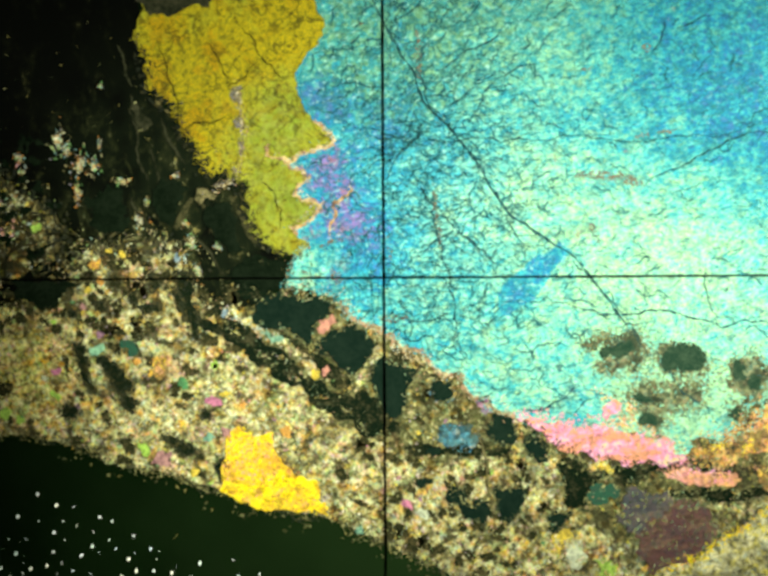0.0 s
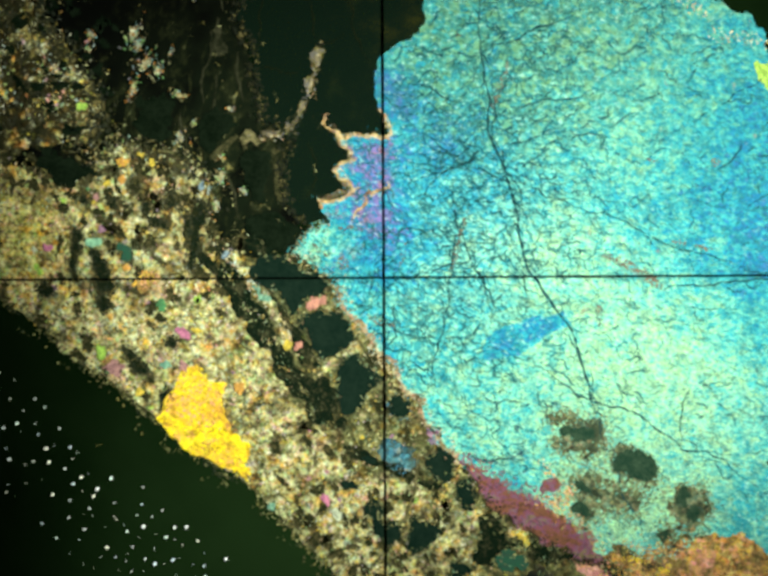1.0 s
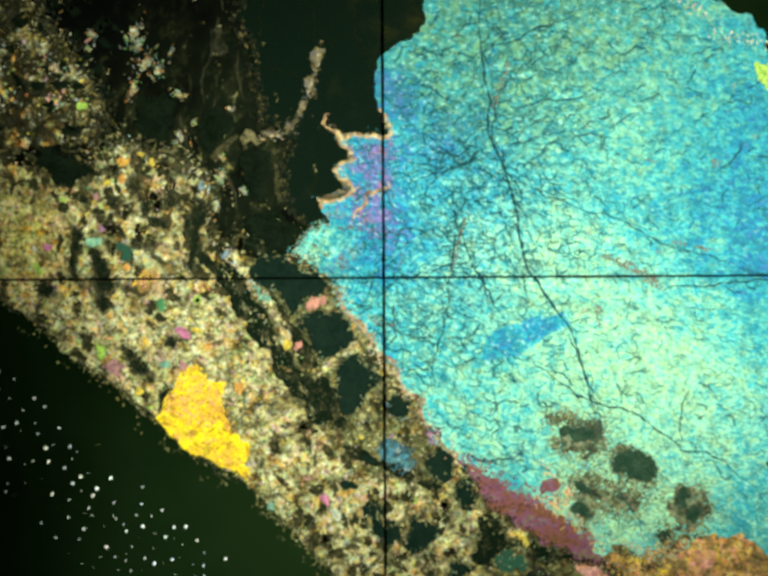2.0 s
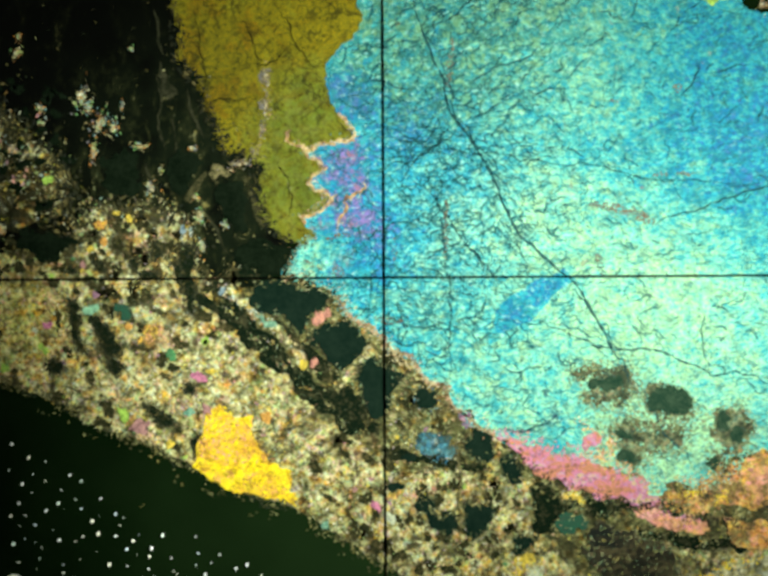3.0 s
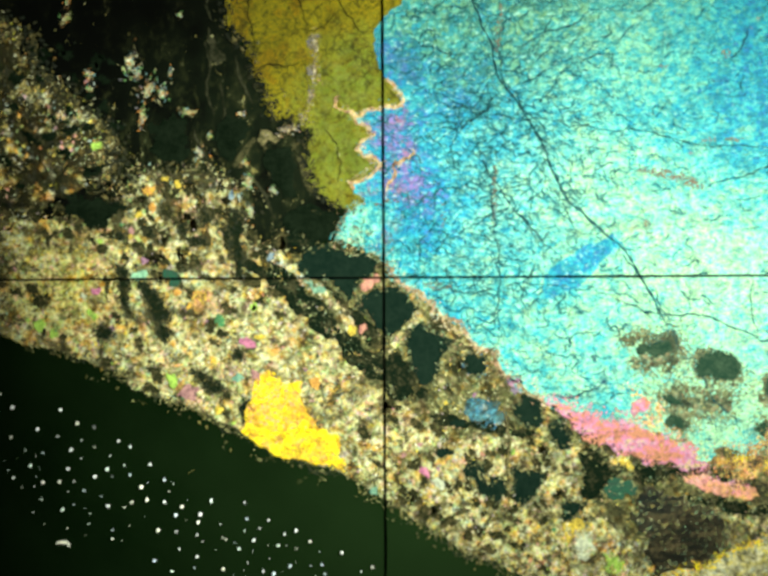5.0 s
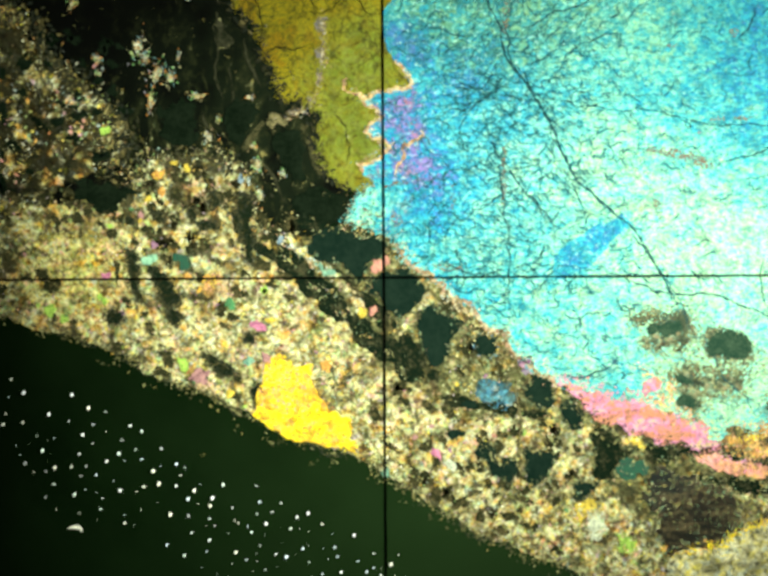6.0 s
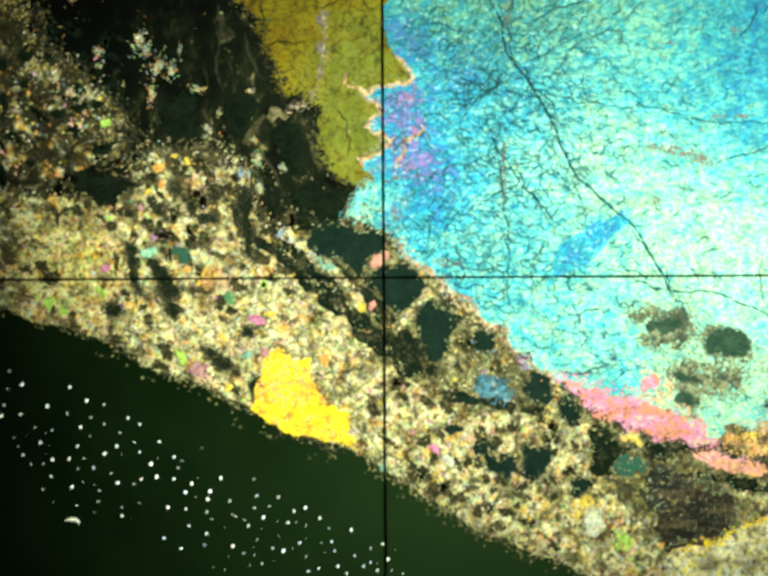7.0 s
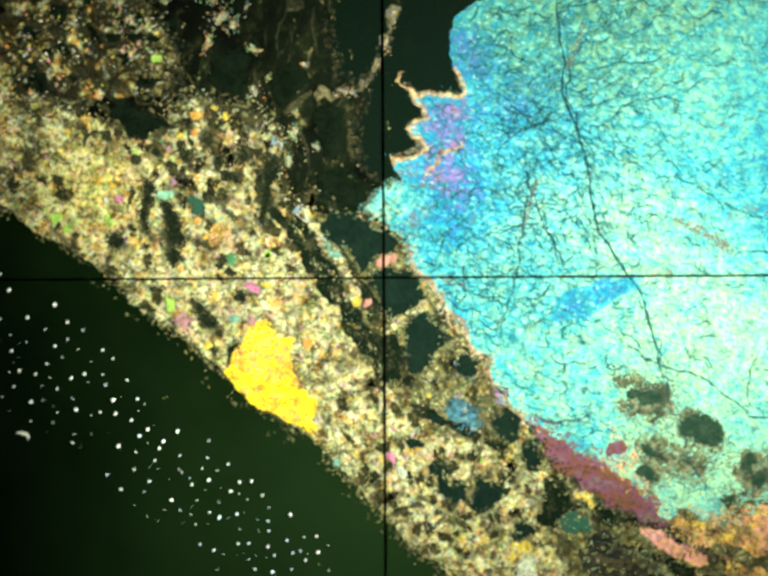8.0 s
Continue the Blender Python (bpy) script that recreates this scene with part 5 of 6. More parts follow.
PORES = ((1240, 786, 40, 17, -10), (1358, 822, 46, 31, 10), (1474, 864, 16, 20, 0), (1500, 892, 14, 22, 0), (1455, 952, 14, 12, 0), (1278, 938, 26, 12, 10), (1270, 890, 20, 9, 20),
         (866, 815, 22, 24, 0), (835, 936, 16, 10, 0), (95, 491, 56, 30, 2), (250, 345, 46, 44, 0), (800, 995, 20, 8, 0))
for i, (x, y, a, b, turn) in enumerate(PORES):
    core = x > 1180 and y < 960
    plate("pore", ellipse(x, y, a, b, turn, 9, 0.24, i), M_CORE if core else M_MUDPORE if x < 520 and y < 505 else M_PORE, section, 0.012, 0.0575 if core else 0.050, 60 + i, 0.42, 4.0, "dark green resin-filled pore")
CAVITIES = (
    [(506, 606), (520, 582), (545, 570), (575, 566), (600, 578), (635, 584), (662, 594), (672, 606), (664, 630), (640, 642), (626, 660), (612, 684), (592, 664), (574, 644), (545, 640), (516, 626)],
    [(622, 690), (640, 672), (660, 660), (700, 652), (716, 658), (730, 672), (744, 690), (758, 700), (742, 712), (728, 730), (722, 742), (700, 752), (692, 764), (668, 738), (645, 708)],
    [(732, 742), (745, 728), (762, 722), (775, 742), (800, 752), (824, 764), (812, 790), (798, 800), (795, 830), (780, 850), (760, 858), (744, 830), (733, 800), (728, 775)],
    [(940, 905), (958, 890), (970, 868), (985, 880), (1004, 893), (1006, 925), (990, 948), (968, 940), (950, 925)],
    [(1015, 950), (1030, 930), (1042, 920), (1060, 945), (1068, 965), (1062, 990), (1040, 990), (1022, 972)],
    [(842, 1030), (865, 1010), (885, 1020), (882, 1045), (895, 1062), (910, 1040), (925, 1045), (930, 1075), (915, 1095), (890, 1085), (870, 1068), (855, 1045)],
    [(940, 1065), (945, 1050), (942, 1025), (955, 1020), (960, 1035), (985, 1035), (1005, 1035), (1004, 1060), (992, 1085), (975, 1098), (950, 1098)],
    [(1040, 1100), (1060, 1090), (1085, 1100), (1095, 1095), (1085, 1115), (1065, 1135), (1050, 1140), (1040, 1125)],
    [(1075, 1000), (1110, 985), (1136, 1004), (1140, 1030), (1180, 1040), (1150, 1052), (1128, 1066), (1128, 1090), (1100, 1094), (1080, 1080), (1088, 1040)],
    [(1150, 1024), (1200, 1018), (1260, 1032), (1320, 1042), (1380, 1047), (1440, 1050), (1438, 1058), (1370, 1055), (1300, 1048), (1250, 1054), (1190, 1044)],
    [(1290, 1084), (1330, 1092), (1400, 1096), (1470, 1104), (1530, 1112), (1520, 1132), (1450, 1136), (1392, 1128), (1340, 1108), (1300, 1094)],
    [(345, 320), (370, 300), (400, 310), (420, 330), (400, 352), (385, 372), (368, 398), (350, 380), (340, 350)],
    [(445, 372), (470, 366), (498, 372), (505, 400), (500, 440), (515, 470), (480, 472), (458, 440), (440, 410)],
    [(486, 500), (540, 484), (600, 500), (600, 532), (584, 556), (540, 562), (500, 556), (478, 530)],
)
for i, pts in enumerate(CAVITIES):
    plate("pore", pts, M_MUDPORE if pts[0][1] < 520 else M_LANEDARK if pts[0][0] > 1070 else M_PORE, section, 0.012, 0.0488 + 0.0002 * i, 600 + i, 0.22, 4.0, "dark green resin-filled pore")

def pore_fringe():
    """Mud grains that creep over the pores' edges."""
    rnd = np.random.RandomState(95)
    xs, ys = [], []
    for pts in (c for c in CAVITIES if c[0][1] > 520):
        line = np.array(ragged(pts, 95, 0.2, 3.0))
        k = rnd.rand(len(line)) < 0.3
        xs.append(line[k, 0] + rnd.normal(0, 3.5, k.sum())), ys.append(line[k, 1] + rnd.normal(0, 3.5, k.sum()))
    x, y = np.concatenate(xs), np.concatenate(ys)
    grain_bed("pore_fringe", x + rnd.normal(0, 5, len(x)), y + rnd.normal(0, 5, len(x)), rnd.uniform(1.2, 3.2, len(x)), 0.0515, 0.003, M_HALOG, section, 98, "olive and tan grains along the pores")
    return grain_bed("pore_fringe", x, y, rnd.uniform(1.2, 3.4, len(x)), 0.0510, 0.003, M_MUD, section, 96, "brown grains along the pores")


pore_fringe()
clump("pore_fleck", ((520, 548, 20, 9, 20), (470, 540, 12, 20, -20), (586, 520, 10, 8, 0), (548, 500, 16, 6, 20), (480, 480, 14, 9, 0)), 60, 0.8, 1.9, M_MUD, 747, 0.0515, 0.002, "tan flecks in dark resin", 1.1, True)
clump("lane_cream", ((470, 632, 16, 5, 40), (520, 690, 14, 7, 20), (556, 700, 12, 6, 50), (580, 745, 16, 6, 30), (622, 790, 14, 6, 40), (668, 822, 18, 6, 30), (702, 862, 16, 8, 20), (640, 760, 10, 6, 0), (430, 606, 12, 5, 40)), 150, 1.0, 2.6, M_MATRIX, 861, 0.0278, 0.002, "cream grains across the dark lane", 1.2, True)
clump("lane_fleck", ((480, 640, 46, 20, 42), (560, 720, 60, 22, 42), (640, 800, 60, 24, 45), (720, 860, 40, 24, 40), (600, 680, 40, 10, 45)), 40, 0.9, 2.4, M_HALOG, 749, 0.0275, 0.002, "olive and tan flecks in the dark lane", 1.0)


def fringe(name, points, material, spread, dense, r0, r1, z, seed, label, closed=False):
    """Small grains strewn along a border, where two crystals interlock."""
    rnd = np.random.RandomState(seed)
    line = np.array(ragged(points, seed, 0.16, 3.0, closed))
    xs, ys = [], []
    for _ in range(3):
        k = rnd.rand(len(line)) < dense / 3
        xs.append(line[k, 0] + rnd.normal(0, spread, k.sum())), ys.append(line[k, 1] + rnd.normal(0, spread, k.sum()))
    x, y = np.concatenate(xs), np.concatenate(ys)
    return grain_bed(name, x, y, rnd.uniform(r0, r1, len(x)), z, 0.003, material, section, seed + 1, label)


LOWER_EDGE = [(600, 545), (640, 572), (690, 596), (710, 640), (748, 664), (790, 702), (852, 752), (915, 790), (950, 850), (1006, 884)]
PINK_EDGE = [(1010, 886), (1090, 912), (1150, 929), (1216, 950), (1262, 962), (1320, 986)]
WEST_EDGE = [(348, 10), (374, 44), (364, 112), (396, 138), (412, 168), (424, 214), (446, 252), (454, 302), (500, 304), (506, 322), (542, 332), (530, 400), (546, 450), (574, 480), (602, 494)]
fringe("rim_fringe", LOWER_EDGE, M_RIM, 8, 1.5, 0.9, 2.3, 0.051, 701, "cream and rose grains along the blue crystal")
fringe("blue_fringe", LOWER_EDGE, M_BLUE, 6, 1.0, 0.9, 2.8, 0.052, 703, "cyan specks along the crystal's edge")
fringe("pore_fringe", LOWER_EDGE, M_DARKMUD, 8, 0.9, 1.0, 2.8, 0.0515, 705, "dark specks along the blue crystal")
fringe("pink_fringe", PINK_EDGE, M_PINK, 4, 0.9, 1.0, 2.6, 0.0565, 707, "pink grains along the pink crystal")
fringe("amber_fringe", PINK_EDGE[2:] + [(1400, 1000), (1460, 985)], M_AMBER, 9, 1.4, 0.9, 2.4, 0.0568, 709, "orange grains along the pink crystal")
fringe("blue_fringe", PINK_EDGE, M_BLUE, 4, 0.7, 1.4, 3.6, 0.057, 711, "cyan specks along the pink crystal")
fringe("mud_fringe", [(1016, 902), (1065, 945), (1110, 982), (1190, 1008), (1300, 1038), (1400, 1060), (1500, 1060)], M_DARKMUD, 6, 1.3, 1.4, 3.6, 0.0572, 713, "dark specks under the pink crystal")
fringe("yellow_fringe", WEST_EDGE, M_YELLOW, 4, 0.6, 1.4, 3.6, 0.041, 715, "yellow specks along the yellow crystal")
fringe("west_fringe", [(-150, 90), (-60, 130), (-20, 210), (50, 262), (112, 310), (150, 380), (118, 440)], M_WESTBED, 15, 1.6, 1.0, 3.0, 0.0165, 733, "brown and cream specks in the dark mud")
fringe("mud_fringe", [(-150, 90), (-60, 130), (-20, 210), (50, 262), (112, 310), (150, 380), (118, 440)], M_DARKMUD, 14, 1.6, 2.4, 6.5, 0.0180, 735, "dark mud over the brown ground")
fringe("mud_fringe", WEST_EDGE, M_DARKMUD, 7, 1.2, 1.4, 3.8, 0.042, 717, "dark specks along the yellow crystal")
fringe("rim_fringe", [(697, 235), (728, 275), (676, 292), (626, 308), (668, 345), (629, 375), (680, 404), (612, 438)], M_RIM, 3, 1.2, 0.8, 1.9, 0.0525, 721, "cream and orange grains along the blue crystal")
fringe("blue_fringe", [(697, 235), (728, 275), (676, 292), (626, 308), (668, 345), (629, 375), (680, 404), (612, 438)], M_BLUE, 6, 0.25, 0.9, 2.0, 0.053, 723, "blue specks along the rim")
fringe("amber_fringe", [(1312, 1010), (1440, 984), (1500, 946), (1568, 935)], M_AMBER, 8, 1.4, 0.9, 2.6, 0.0562, 725, "orange grains along the blue crystal")
clump("salmon_mosaic", ((1216, 936, 42, 22, 20), (1240, 905, 20, 24, 0), (1196, 880, 18, 10, 0), (1030, 895, 20, 10, 20)), 50, 1.3, 3.4, M_SALMON, 743, 0.0545, 0.002, "cream and orange grains over the pink crystal", 1.1, True)
clump("rim_bed", ((1230, 925, 34, 30, 20), (1190, 868, 26, 14, 0)), 40, 1.3, 3.2, M_RIM, 745, 0.0550, 0.002, "cream grains beside the pink crystal", 1.1, True)
fringe("yellow_fringe", [(1241, 1249), (1281, 1239), (1336, 1234), (1381, 1206), (1421, 1184), (1470, 1166), (1540, 1146)], M_GOLD, 6, 1.0, 1.4, 3.8, 0.0545, 729, "yellow grains along the cream crystal")
fringe("mud_fringe", [(1201, 1092), (1231, 1072), (1271, 1092), (1331, 1107), (1371, 1137), (1386, 1172), (1381, 1202), (1331, 1227), (1231, 1237), (1211, 1197), (1216, 1157), (1196, 1127)], M_HALOG, 7, 0.7, 1.4, 3.8, 0.0530, 731, "olive grains round the dusky crystal", True)
clump("dusk_bed", ((1290, 1150, 90, 60, 15), (1230, 1110, 40, 20, -20), (1350, 1180, 40, 40, 0), (1160, 1070, 30, 18, 0), (1330, 1115, 60, 14, 8)), 26, 1.0, 2.6, M_HALOG, 824, 0.0550, 0.002, "olive grains on the dusky crystal", 1.0)
CREST = [(140, 486), (150, 452), (172, 430), (205, 412), (255, 416), (300, 420), (340, 428), (366, 434), (384, 470), (396, 520)]
fringe("mud_fringe", CREST, M_DARKMUD, 11, 1.5, 1.6, 4.6, 0.0336, 871, "dark mud over the edge of the matrix")
fringe("crest_fringe", [(x + 2, y - 12) for x, y in CREST], M_MATRIX, 11, 0.9, 1.0, 2.8, 0.0345, 873, "cream grains strewn into the mud")
NOTCH = [(646, 475), (628, 494), (604, 510), (600, 532), (584, 556), (620, 566)]
fringe("rim_fringe", NOTCH, M_RIM, 6, 0.7, 0.8, 2.0, 0.0520, 753, "cream specks along the blue crystal")
fringe("blue_fringe", NOTCH, M_BLUE, 7, 1.3, 0.9, 2.6, 0.0530, 755, "cyan specks along the crystal's edge")
fringe("mud_fringe", NOTCH, M_DARKMUD, 6, 0.8, 1.2, 3.4, 0.0525, 757, "dark specks along the blue crystal")
NORTH_EDGE = [(1228, -128), (1444, -68), (1574, 20), (1700, 44)]
fringe("rim_fringe", NORTH_EDGE, M_RIM, 7, 1.0, 1.0, 2.8, 0.0520, 771, "cream grains along the blue crystal")
fringe("gold_fringe", NORTH_EDGE[1:], M_GOLD, 9, 0.4, 1.0, 2.8, 0.0525, 773, "yellow grains along the blue crystal")
fringe("green_fringe", [(1400, 995), (1460, 985), (1520, 935)], M_BLUE, 7, 0.8, 1.4, 3.8, 0.0566, 727, "cyan specks along the orange crystal")
clump("mud_crust", ((1200, 1110, 30, 16, 0), (1260, 1095, 40, 12, 0), (1330, 1115, 40, 14, 10), (1390, 1150, 20, 16, 0), (1240, 1150, 40, 20, 0), (1100, 1000, 60, 14, 20), (1180, 1050, 40, 20, 0), (1300, 1075, 60, 12, 8), (1430, 1130, 60, 12, 5)),
      14, 2.0, 5.4, M_MUD, 97, 0.0525, 0.003, "mud grains over the dusky crystal")

for i, pts in enumerate([ellipse(*g, 11, 0.28, i) for i, g in enumerate(GAPS[:10])] + list(RIFTS)):
    plate("pore", pts, M_GAP, section, 0.012, 0.033, 230 + i, 0.26, 3.5, "dark gap between grains")
    fringe("gap_fringe", pts, M_GAPBED, 4, 2.0, 1.2, 3.0, 0.0332, 830 + 2 * i, "dark grains along a gap in the matrix", True)

# single coloured grains
GRAINS = (("pink", 405, 765, 15), ("green", 348, 720, 14), ("lime", 250, 840, 16), ("mauve", 283, 868, 22), ("teal", 385, 838, 12),
          ("pink", 762, 1032, 14), ("gold", 618, 742, 11), ("lime", 98, 362, 12), ("violet", 945, 850, 12),
          ("lime", 1460, -20, 40), ("lime", 420, 692, 9), ("mint", 184, 627, 15), ("lime", 82, 700, 9), ("lime", 92, 712, 9), ("lime", 107, 557, 8), ("violet", 195, 598, 9), ("pale", 70, 668, 8), ("steel", 374, 466, 9), ("steel", 454, 590, 9), ("pale", 276, 638, 6), ("orange", 212, 490, 10), ("gold", 265, 440, 8), ("gold", 186, 502, 9), ("gold", 240, 430, 7), ("lime", 416, 694, 8), ("mauve", 170, 536, 10), ("orange", 262, 662, 9), ("gold", 430, 755, 10), ("mauve", 420, 830, 14), ("teal", 1350, 965, 16), ("lime", -20, 725, 18), ("lime", 10, 745, 12),
          ("pale", 792, 1058, 14), ("rose", 640, 740, 9), ("orange", 207, 454, 13), ("orange", 540, 850, 14), ("teal", 660, 1072, 10), ("gold", 345, 905, 10), ("pink", 95, 660, 12))
for i, (tint, x, y, r) in enumerate(GRAINS):
    plate("coloured_grain", ellipse(x, y, r * 0.95, r * 0.70, (i * 47) % 180, 11, 0.40, i), M_SPOT[tint], section, 0.012, 0.054, 90 + i, 0.36, 3.0, tint + " crystal grain")

SHAPED = (("jade", "dark green angular crystal grain", [(232, 627), (244, 615), (256, 620), (264, 634), (274, 640), (262, 649), (246, 644)]),
          ("rose", "rose crystal sliver between two pores", [(636, 660), (640, 648), (660, 636), (678, 632), (676, 645), (660, 656), (646, 664)]),
          ("gold", "yellow curved crystal grain", [(1142, 1010), (1160, 1004), (1180, 1012), (1191, 1030), (1186, 1038), (1172, 1022), (1150, 1020)]),
          ("jade", "dark green crystal grain", [(1128, 1070), (1148, 1050), (1180, 1052), (1198, 1066), (1190, 1084), (1160, 1092), (1136, 1088)]),
          ("gold", "yellow crystal grain", [(1056, 1138), (1072, 1128), (1096, 1138), (1104, 1152), (1080, 1158), (1066, 1168), (1052, 1190), (1046, 1168)]),
          ("pale", "pale mint crystal grain", [(1068, 1166), (1082, 1158), (1104, 1160), (1108, 1190), (1096, 1214), (1074, 1216), (1062, 1194)]),
          ("lime", "light green crystal grain", [(1126, 1204), (1146, 1200), (1166, 1214), (1170, 1236), (1150, 1246), (1130, 1232)]),
          ("teal", "blue-green crystal speck", [(520, 640), (534, 638), (552, 652), (566, 660), (556, 668), (536, 660)]))
for i, (tint, label, pts) in enumerate(SHAPED):
    plate("coloured_grain", pts, M_SPOT[tint], section, 0.012, 0.0545, 640 + i, 0.38, 3.0, label)
for i in (2, 4, 5, 6):
    fringe("grain_fringe", SHAPED[i][2], M_MATRIX, 5, 1.3, 1.4, 3.6, 0.0548, 760 + 2 * i, "cream and tan specks round a coloured grain", True)


def dark_clots():
    """Dark matter between the grains, more of it where the band thins out towards the mud."""
    rnd = np.random.RandomState(91)
    made, borders = 0, []
    while made < 240:
        x, y = rnd.uniform(-190, 1100), rnd.uniform(420, 1250)
        upper = math.exp(-((x - 220) / 260) ** 2 - ((y - 500) / 90) ** 2)
        lower = 0.6 * math.exp(-((x - 930) / 170) ** 2 - ((y - 1090) / 110) ** 2)
        if rnd.rand() > 0.14 + 0.9 * upper + 0.6 * lower or not inside(BAND, np.array([x]), np.array([y]))[0] or 380 < x < 620 and 810 < y < 1040:
            continue
        a, b = rnd.uniform(5, 13), rnd.uniform(7, 20)
        outline = ellipse(x, y, a, b, rnd.normal(-35, 30), 9, 0.45, 500 + made)
        borders += outline
        plate("dark_clot", outline, M_CLOT, section, 0.012, 0.0285, 500 + made, 0.34, 3.5, "dark clot between grains")
        made += 1
    for k in range(46):
        x, y = rnd.uniform(-210, 140), rnd.uniform(150, 480)
        plate("dark_clot", ellipse(x, y, rnd.uniform(8, 24), rnd.uniform(5, 13), rnd.normal(10, 30), 9, 0.45, 800 + k), M_MUDPORE, section, 0.012, 0.0205, 800 + k, 0.5, 3.0, "dark clot in the brown ground")
    x, y = np.array(borders)[::2].T
    x, y = x + rnd.normal(0, 2.5, len(x)), y + rnd.normal(0, 2.5, len(y))
    grain_bed("clot_fringe", x, y, rnd.uniform(1.1, 2.6, len(x)), 0.029, 0.002, M_MATRIX, section, 92, "cream and brown grains round dark clots")


dark_clots()


def tinted_grains():
    rnd = np.random.RandomState(77)
    made = 0
    while made < 70:
        x, y = rnd.uniform(-180, 1100), rnd.uniform(430, 1240)
        if not inside(BAND, np.array([x]), np.array([y]))[0]:
            continue
        tint = rnd.choice(list(SPOTS)[:10])
        r = rnd.uniform(3.0, 7.5)
        plate("coloured_grain", ellipse(x, y, r, r * 0.6, rnd.uniform(0, 180), 7, 0.35, made), M_SPOT[tint], section, 0.012, 0.026, 300 + made, 0.34, 3.0, tint + " crystal grain")
        made += 1


tinted_grains()

def tint_bed():
    """Tiny crystals of stronger colour among the matrix."""
    x, y, rnd = scatter(51, 8500, (-200, 420, 1100, 1260))
    keep = inside(BAND, x, y) & (cloud(x, y, 40, 3) < 0.52)
    keep &= ~inside([(420, 540), (620, 560), (1010, 880), (1000, 960), (760, 960), (640, 840), (480, 640)], x, y)
    x, y = x[keep], y[keep]
    return grain_bed("tint_bed", x, y, rnd.uniform(1.2, 3.2, len(x)), 0.0215, 0.002, M_TINT, section, 52, "tiny pink, green and gold crystals")


def edge_dust():
    """Fibres and dust in the resin along the rock's edge."""
    rnd = np.random.RandomState(53)
    a, b = np.array(BAND[:14], float)[:-1], np.array(BAND[:14], float)[1:]
    k, t = rnd.randint(0, len(a), 420), rnd.rand(420)[:, None]
    p = a[k] * (1 - t) + b[k] * t
    x, y = p[:, 0] + rnd.normal(0, 6, 420), p[:, 1] + np.abs(rnd.normal(0, 16, 420)) - 4
    return grain_bed("edge_dust", x, y, rnd.uniform(1.4, 4.0, 420), 0.012, 0.002, M_MUD, section, 54, "fine dust along the rock edge")


tint_bed()
edge_dust()
fringe("edge_fringe", BAND[:14], M_MUD, 5, 1.2, 1.0, 2.8, 0.0205, 875, "olive grains along the rock's edge")
fringe("edge_fringe", BAND[:14], M_GAPBED, 4, 1.0, 1.2, 3.2, 0.0225, 877, "dark grains along the rock's edge")
clump("resin_dust", ((194, 888, 8, 8, 0), (428, 1004, 34, 7, 12), (452, 996, 8, 12, 0), (286, 1028, 8, 5, 0), (508, 1046, 10, 7, 0), (560, 1050, 12, 8, 0), (356, 982, 14, 5, 20), (700, 1132, 12, 6, 30), (640, 1090, 16, 6, 30), (90, 838, 14, 6, 20)),
      60, 1.0, 2.6, M_MUD, 741, 0.012, 0.003, "grey dust in the resin", 1.2, True)

# bubbles in the resin beyond the rock's edge
LARGE = ((-120, 958), (-77, 894), (-41, 1013), (-26, 939), (-16, 1048), (18, 1047), (23, 1104), (42, 982), (55, 928), (90, 1037), (115, 1022), (116, 1097), (196, 1085), (218, 1148), (254, 1117), (267, 1100),
         (297, 1202), (304, 1116), (327, 1089), (350, 1228), (413, 1170), (453, 1239), (463, 1181), (499, 1151), (564, 1272), (585, 1320), (592, 1197), (666, 1258), (21, 900), (184, 1059), (300, 1132))
MIDDLE = ((-114, 936), (-102, 866), (-80, 955), (-76, 1038), (-19, 1082), (35, 1021), (68, 1065), (125, 1164), (139, 965), (162, 1034), (163, 977), (165, 1090), (202, 1013), (210, 1210), (231, 1090), (232, 1045),
          (245, 1232), (255, 1151), (261, 1186), (298, 1158), (383, 1187), (400, 1126), (429, 1301), (432, 1233), (444, 1129), (459, 1306), (476, 1158), (487, 1223), (504, 1281), (525, 1275), (528, 1173), (550, 1323),
          (552, 1221), (558, 1240), (582, 1286), (599, 1250), (617, 1272), (631, 1264), (645, 1280), (655, 1227))
SMALL = ((-107, 902), (-93, 1002), (-86, 1021), (-59, 1057), (-51, 982), (-36, 1108), (-34, 1056), (-16, 988), (15, 954), (33, 1142), (36, 1067), (46, 1094), (48, 1046), (62, 1000), (64, 962), (76, 1134), (80, 1112),
         (90, 936), (90, 976), (104, 1077), (122, 994), (125, 1147), (150, 1100), (151, 1014), (241, 1068), (249, 1052), (292, 1225), (342, 1250), (345, 1136), (350, 1163), (357, 1168), (372, 1243), (375, 1175), (395, 1092),
         (395, 1150), (395, 1246), (401, 1215), (410, 1264), (426, 1146), (500, 1188), (500, 1251), (533, 1307), (547, 1194), (623, 1305), (632, 1235), (683, 1240), (697, 1288))


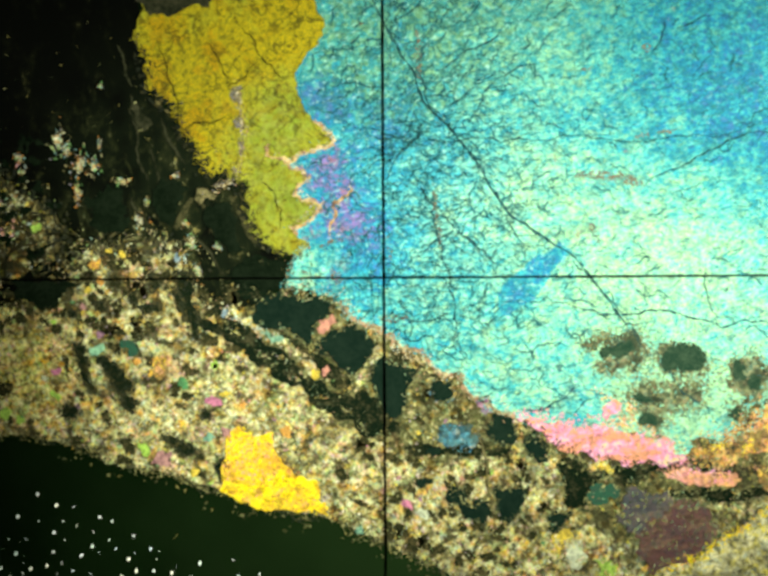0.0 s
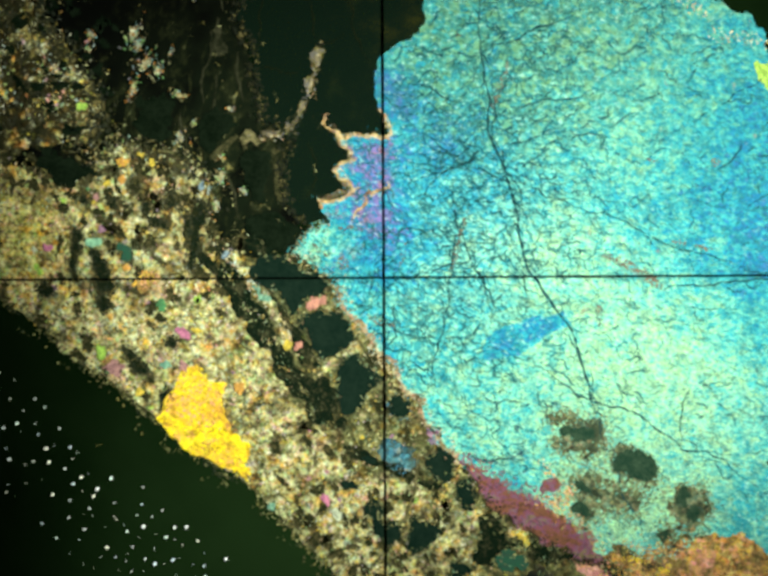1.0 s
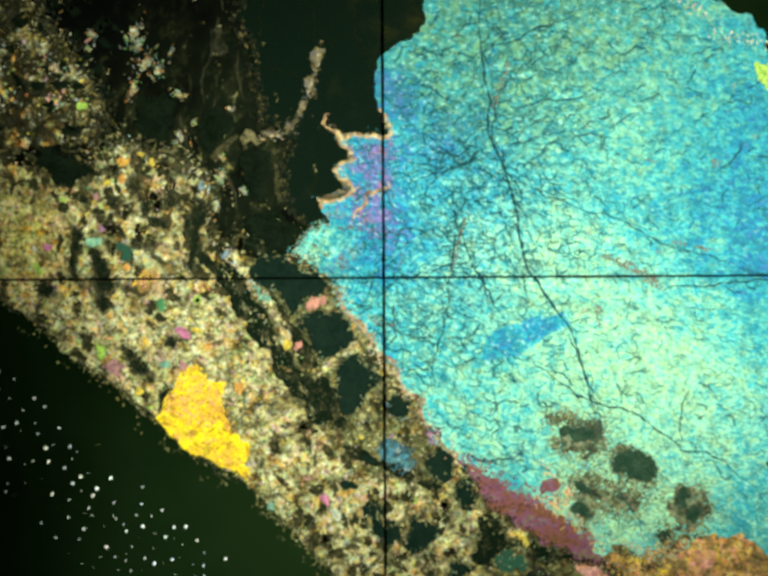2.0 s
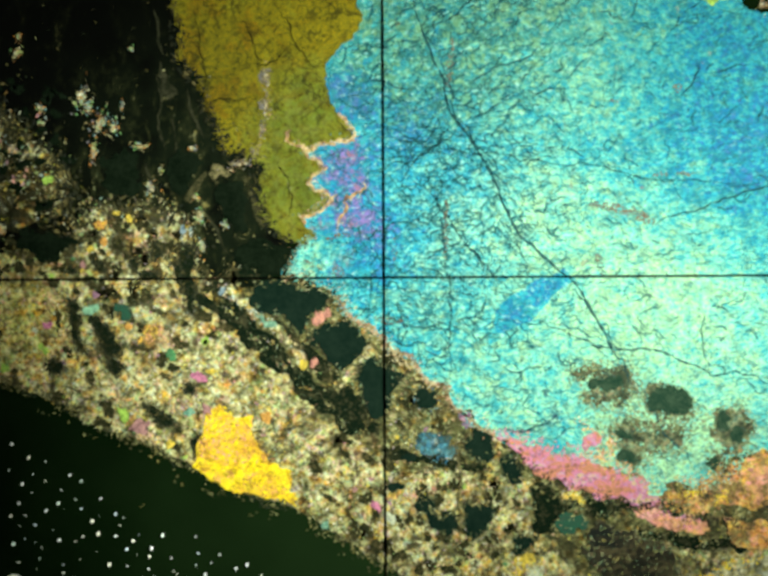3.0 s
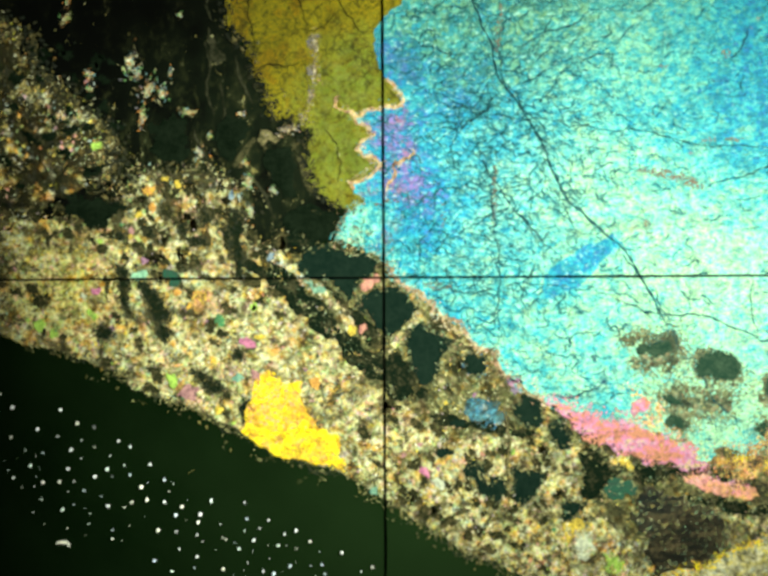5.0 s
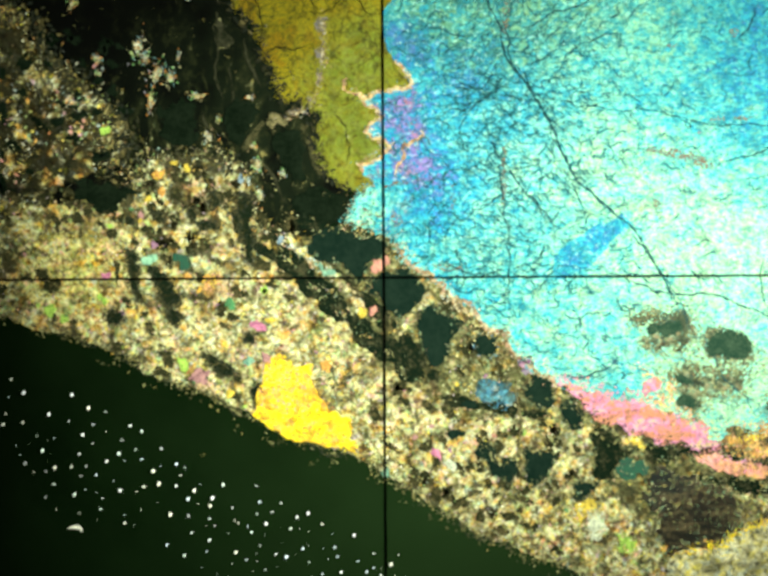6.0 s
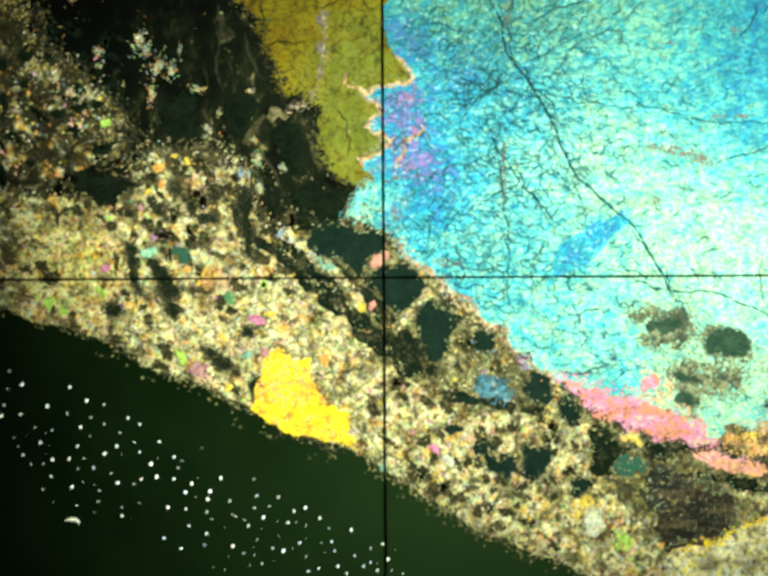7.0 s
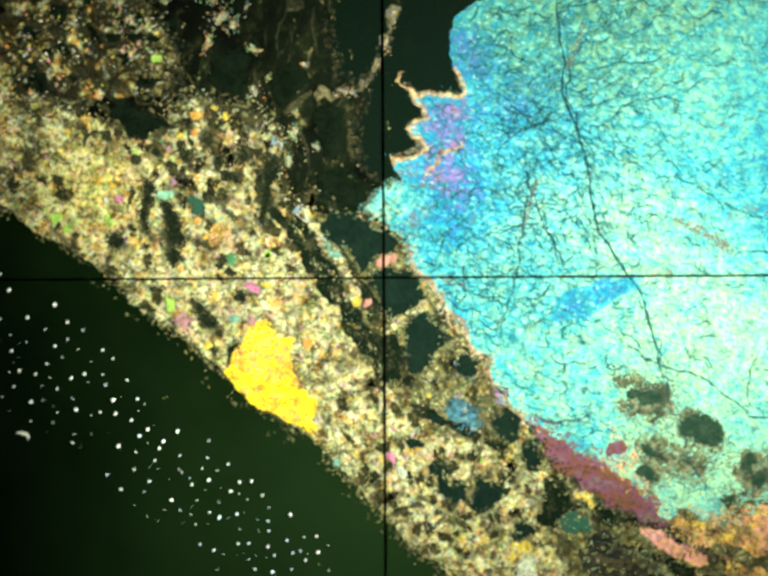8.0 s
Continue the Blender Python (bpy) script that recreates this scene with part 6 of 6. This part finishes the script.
def bubbles():
    bm = bmesh.new()
    bmesh.ops.create_icosphere(bm, subdivisions=2, radius=1e-5)
    for f in bm.faces:
        f.smooth = True
    me = bpy.data.meshes.new("bubble")
    bm.to_mesh(me)
    bm.free()
    me.materials.append(M_BUBBLE)
    rnd = np.random.RandomState(8)
    spots = [(x, y, rnd.uniform(*size)) for places, size in ((LARGE, (2.9, 3.7)), (MIDDLE, (2.0, 2.7)), (SMALL, (1.1, 1.7))) for x, y in places]
    while len(spots) < 175:
        x, y = rnd.uniform(-200, 760), rnd.uniform(850, 1420)
        low = 0.42 * x + 955
        if low + 10 < y < low + 200 and min((x - a) ** 2 + (y - b) ** 2 for a, b, _ in spots) > 14 ** 2:
            spots.append((x, y, rnd.uniform(0.6, 1.0)))
    for x, y, r in spots:
        ob = new("bubble", me)
        ob.parent = section
        ob.location = grid(x, y, 0.012)
        ob.rotation_euler[2] = rnd.normal(0.75, 0.25)
        ob.scale = (r * rnd.uniform(1.05, 1.35), r * rnd.uniform(0.75, 0.95), r * 0.9)


bubbles()
plate("bubble", [(8, 1174), (14, 1169), (22, 1166), (32, 1167), (38, 1173), (37, 1181), (31, 1173), (20, 1173)], M_BUBBLE, section, 0.012, 0.020, 650, 0.1, 4.0, "crescent-shaped bright bubble")


def motions():
    """The slide is turned to and fro on the stage, pushed aside, and turned again: seconds, x and y in millimetres, degrees."""
    rows = ((0.0, 0.008, 0.017, 8.61), (0.2, 0.003, 0.015, 5.1), (0.5, 0.003, -0.005, -3.56), (0.8, -0.006, -0.030, -15.85), (1.0, -0.003, -0.025, -12.88), (1.2, -0.002, 0.0, -3.0),
            (1.5, 0.0, 0.008, 4.9), (1.6, 0.006, 0.002, 2.75), (1.7, -0.004, -0.006, -2.48), (1.85, -0.006, -0.018, -9.2), (2.05, -0.006, -0.026, -13.2), (2.3, -0.006, -0.018, -9.0), (2.6, -0.005, -0.004, -2.0),
            (2.8, -0.003, 0.0, -0.15), (3.0, 0.002, -0.001, 0.48), (3.5, 0.0, 0.0, 0.0), (3.8, 0.176, 0.078, 0.30), (4.0, 0.489, 0.222, 0.22),
            (4.2, 0.775, 0.375, 0.28), (4.5, 0.868, 0.465, 0.35), (4.7, 0.908, 0.555, 0.41), (5.8, 1.185, 1.014, 0.93), (6.0, 1.194, 1.076, 1.03), (6.5, 1.174, 1.180, 0.98), (7.0, 1.187, 1.173, 0.56),
            (7.5, 1.184, 1.173, 0.57), (7.7, 1.184, 1.172, 0.4), (7.8, 1.216, 1.136, -1.1), (7.9, 1.318, 1.0, -6.94), (8.0, 1.436, 0.810, -14.2))
    walk(section, [(t, pose(x * MM, y * MM, 0, 0, 0, turn)) for t, x, y, turn in rows])


motions()
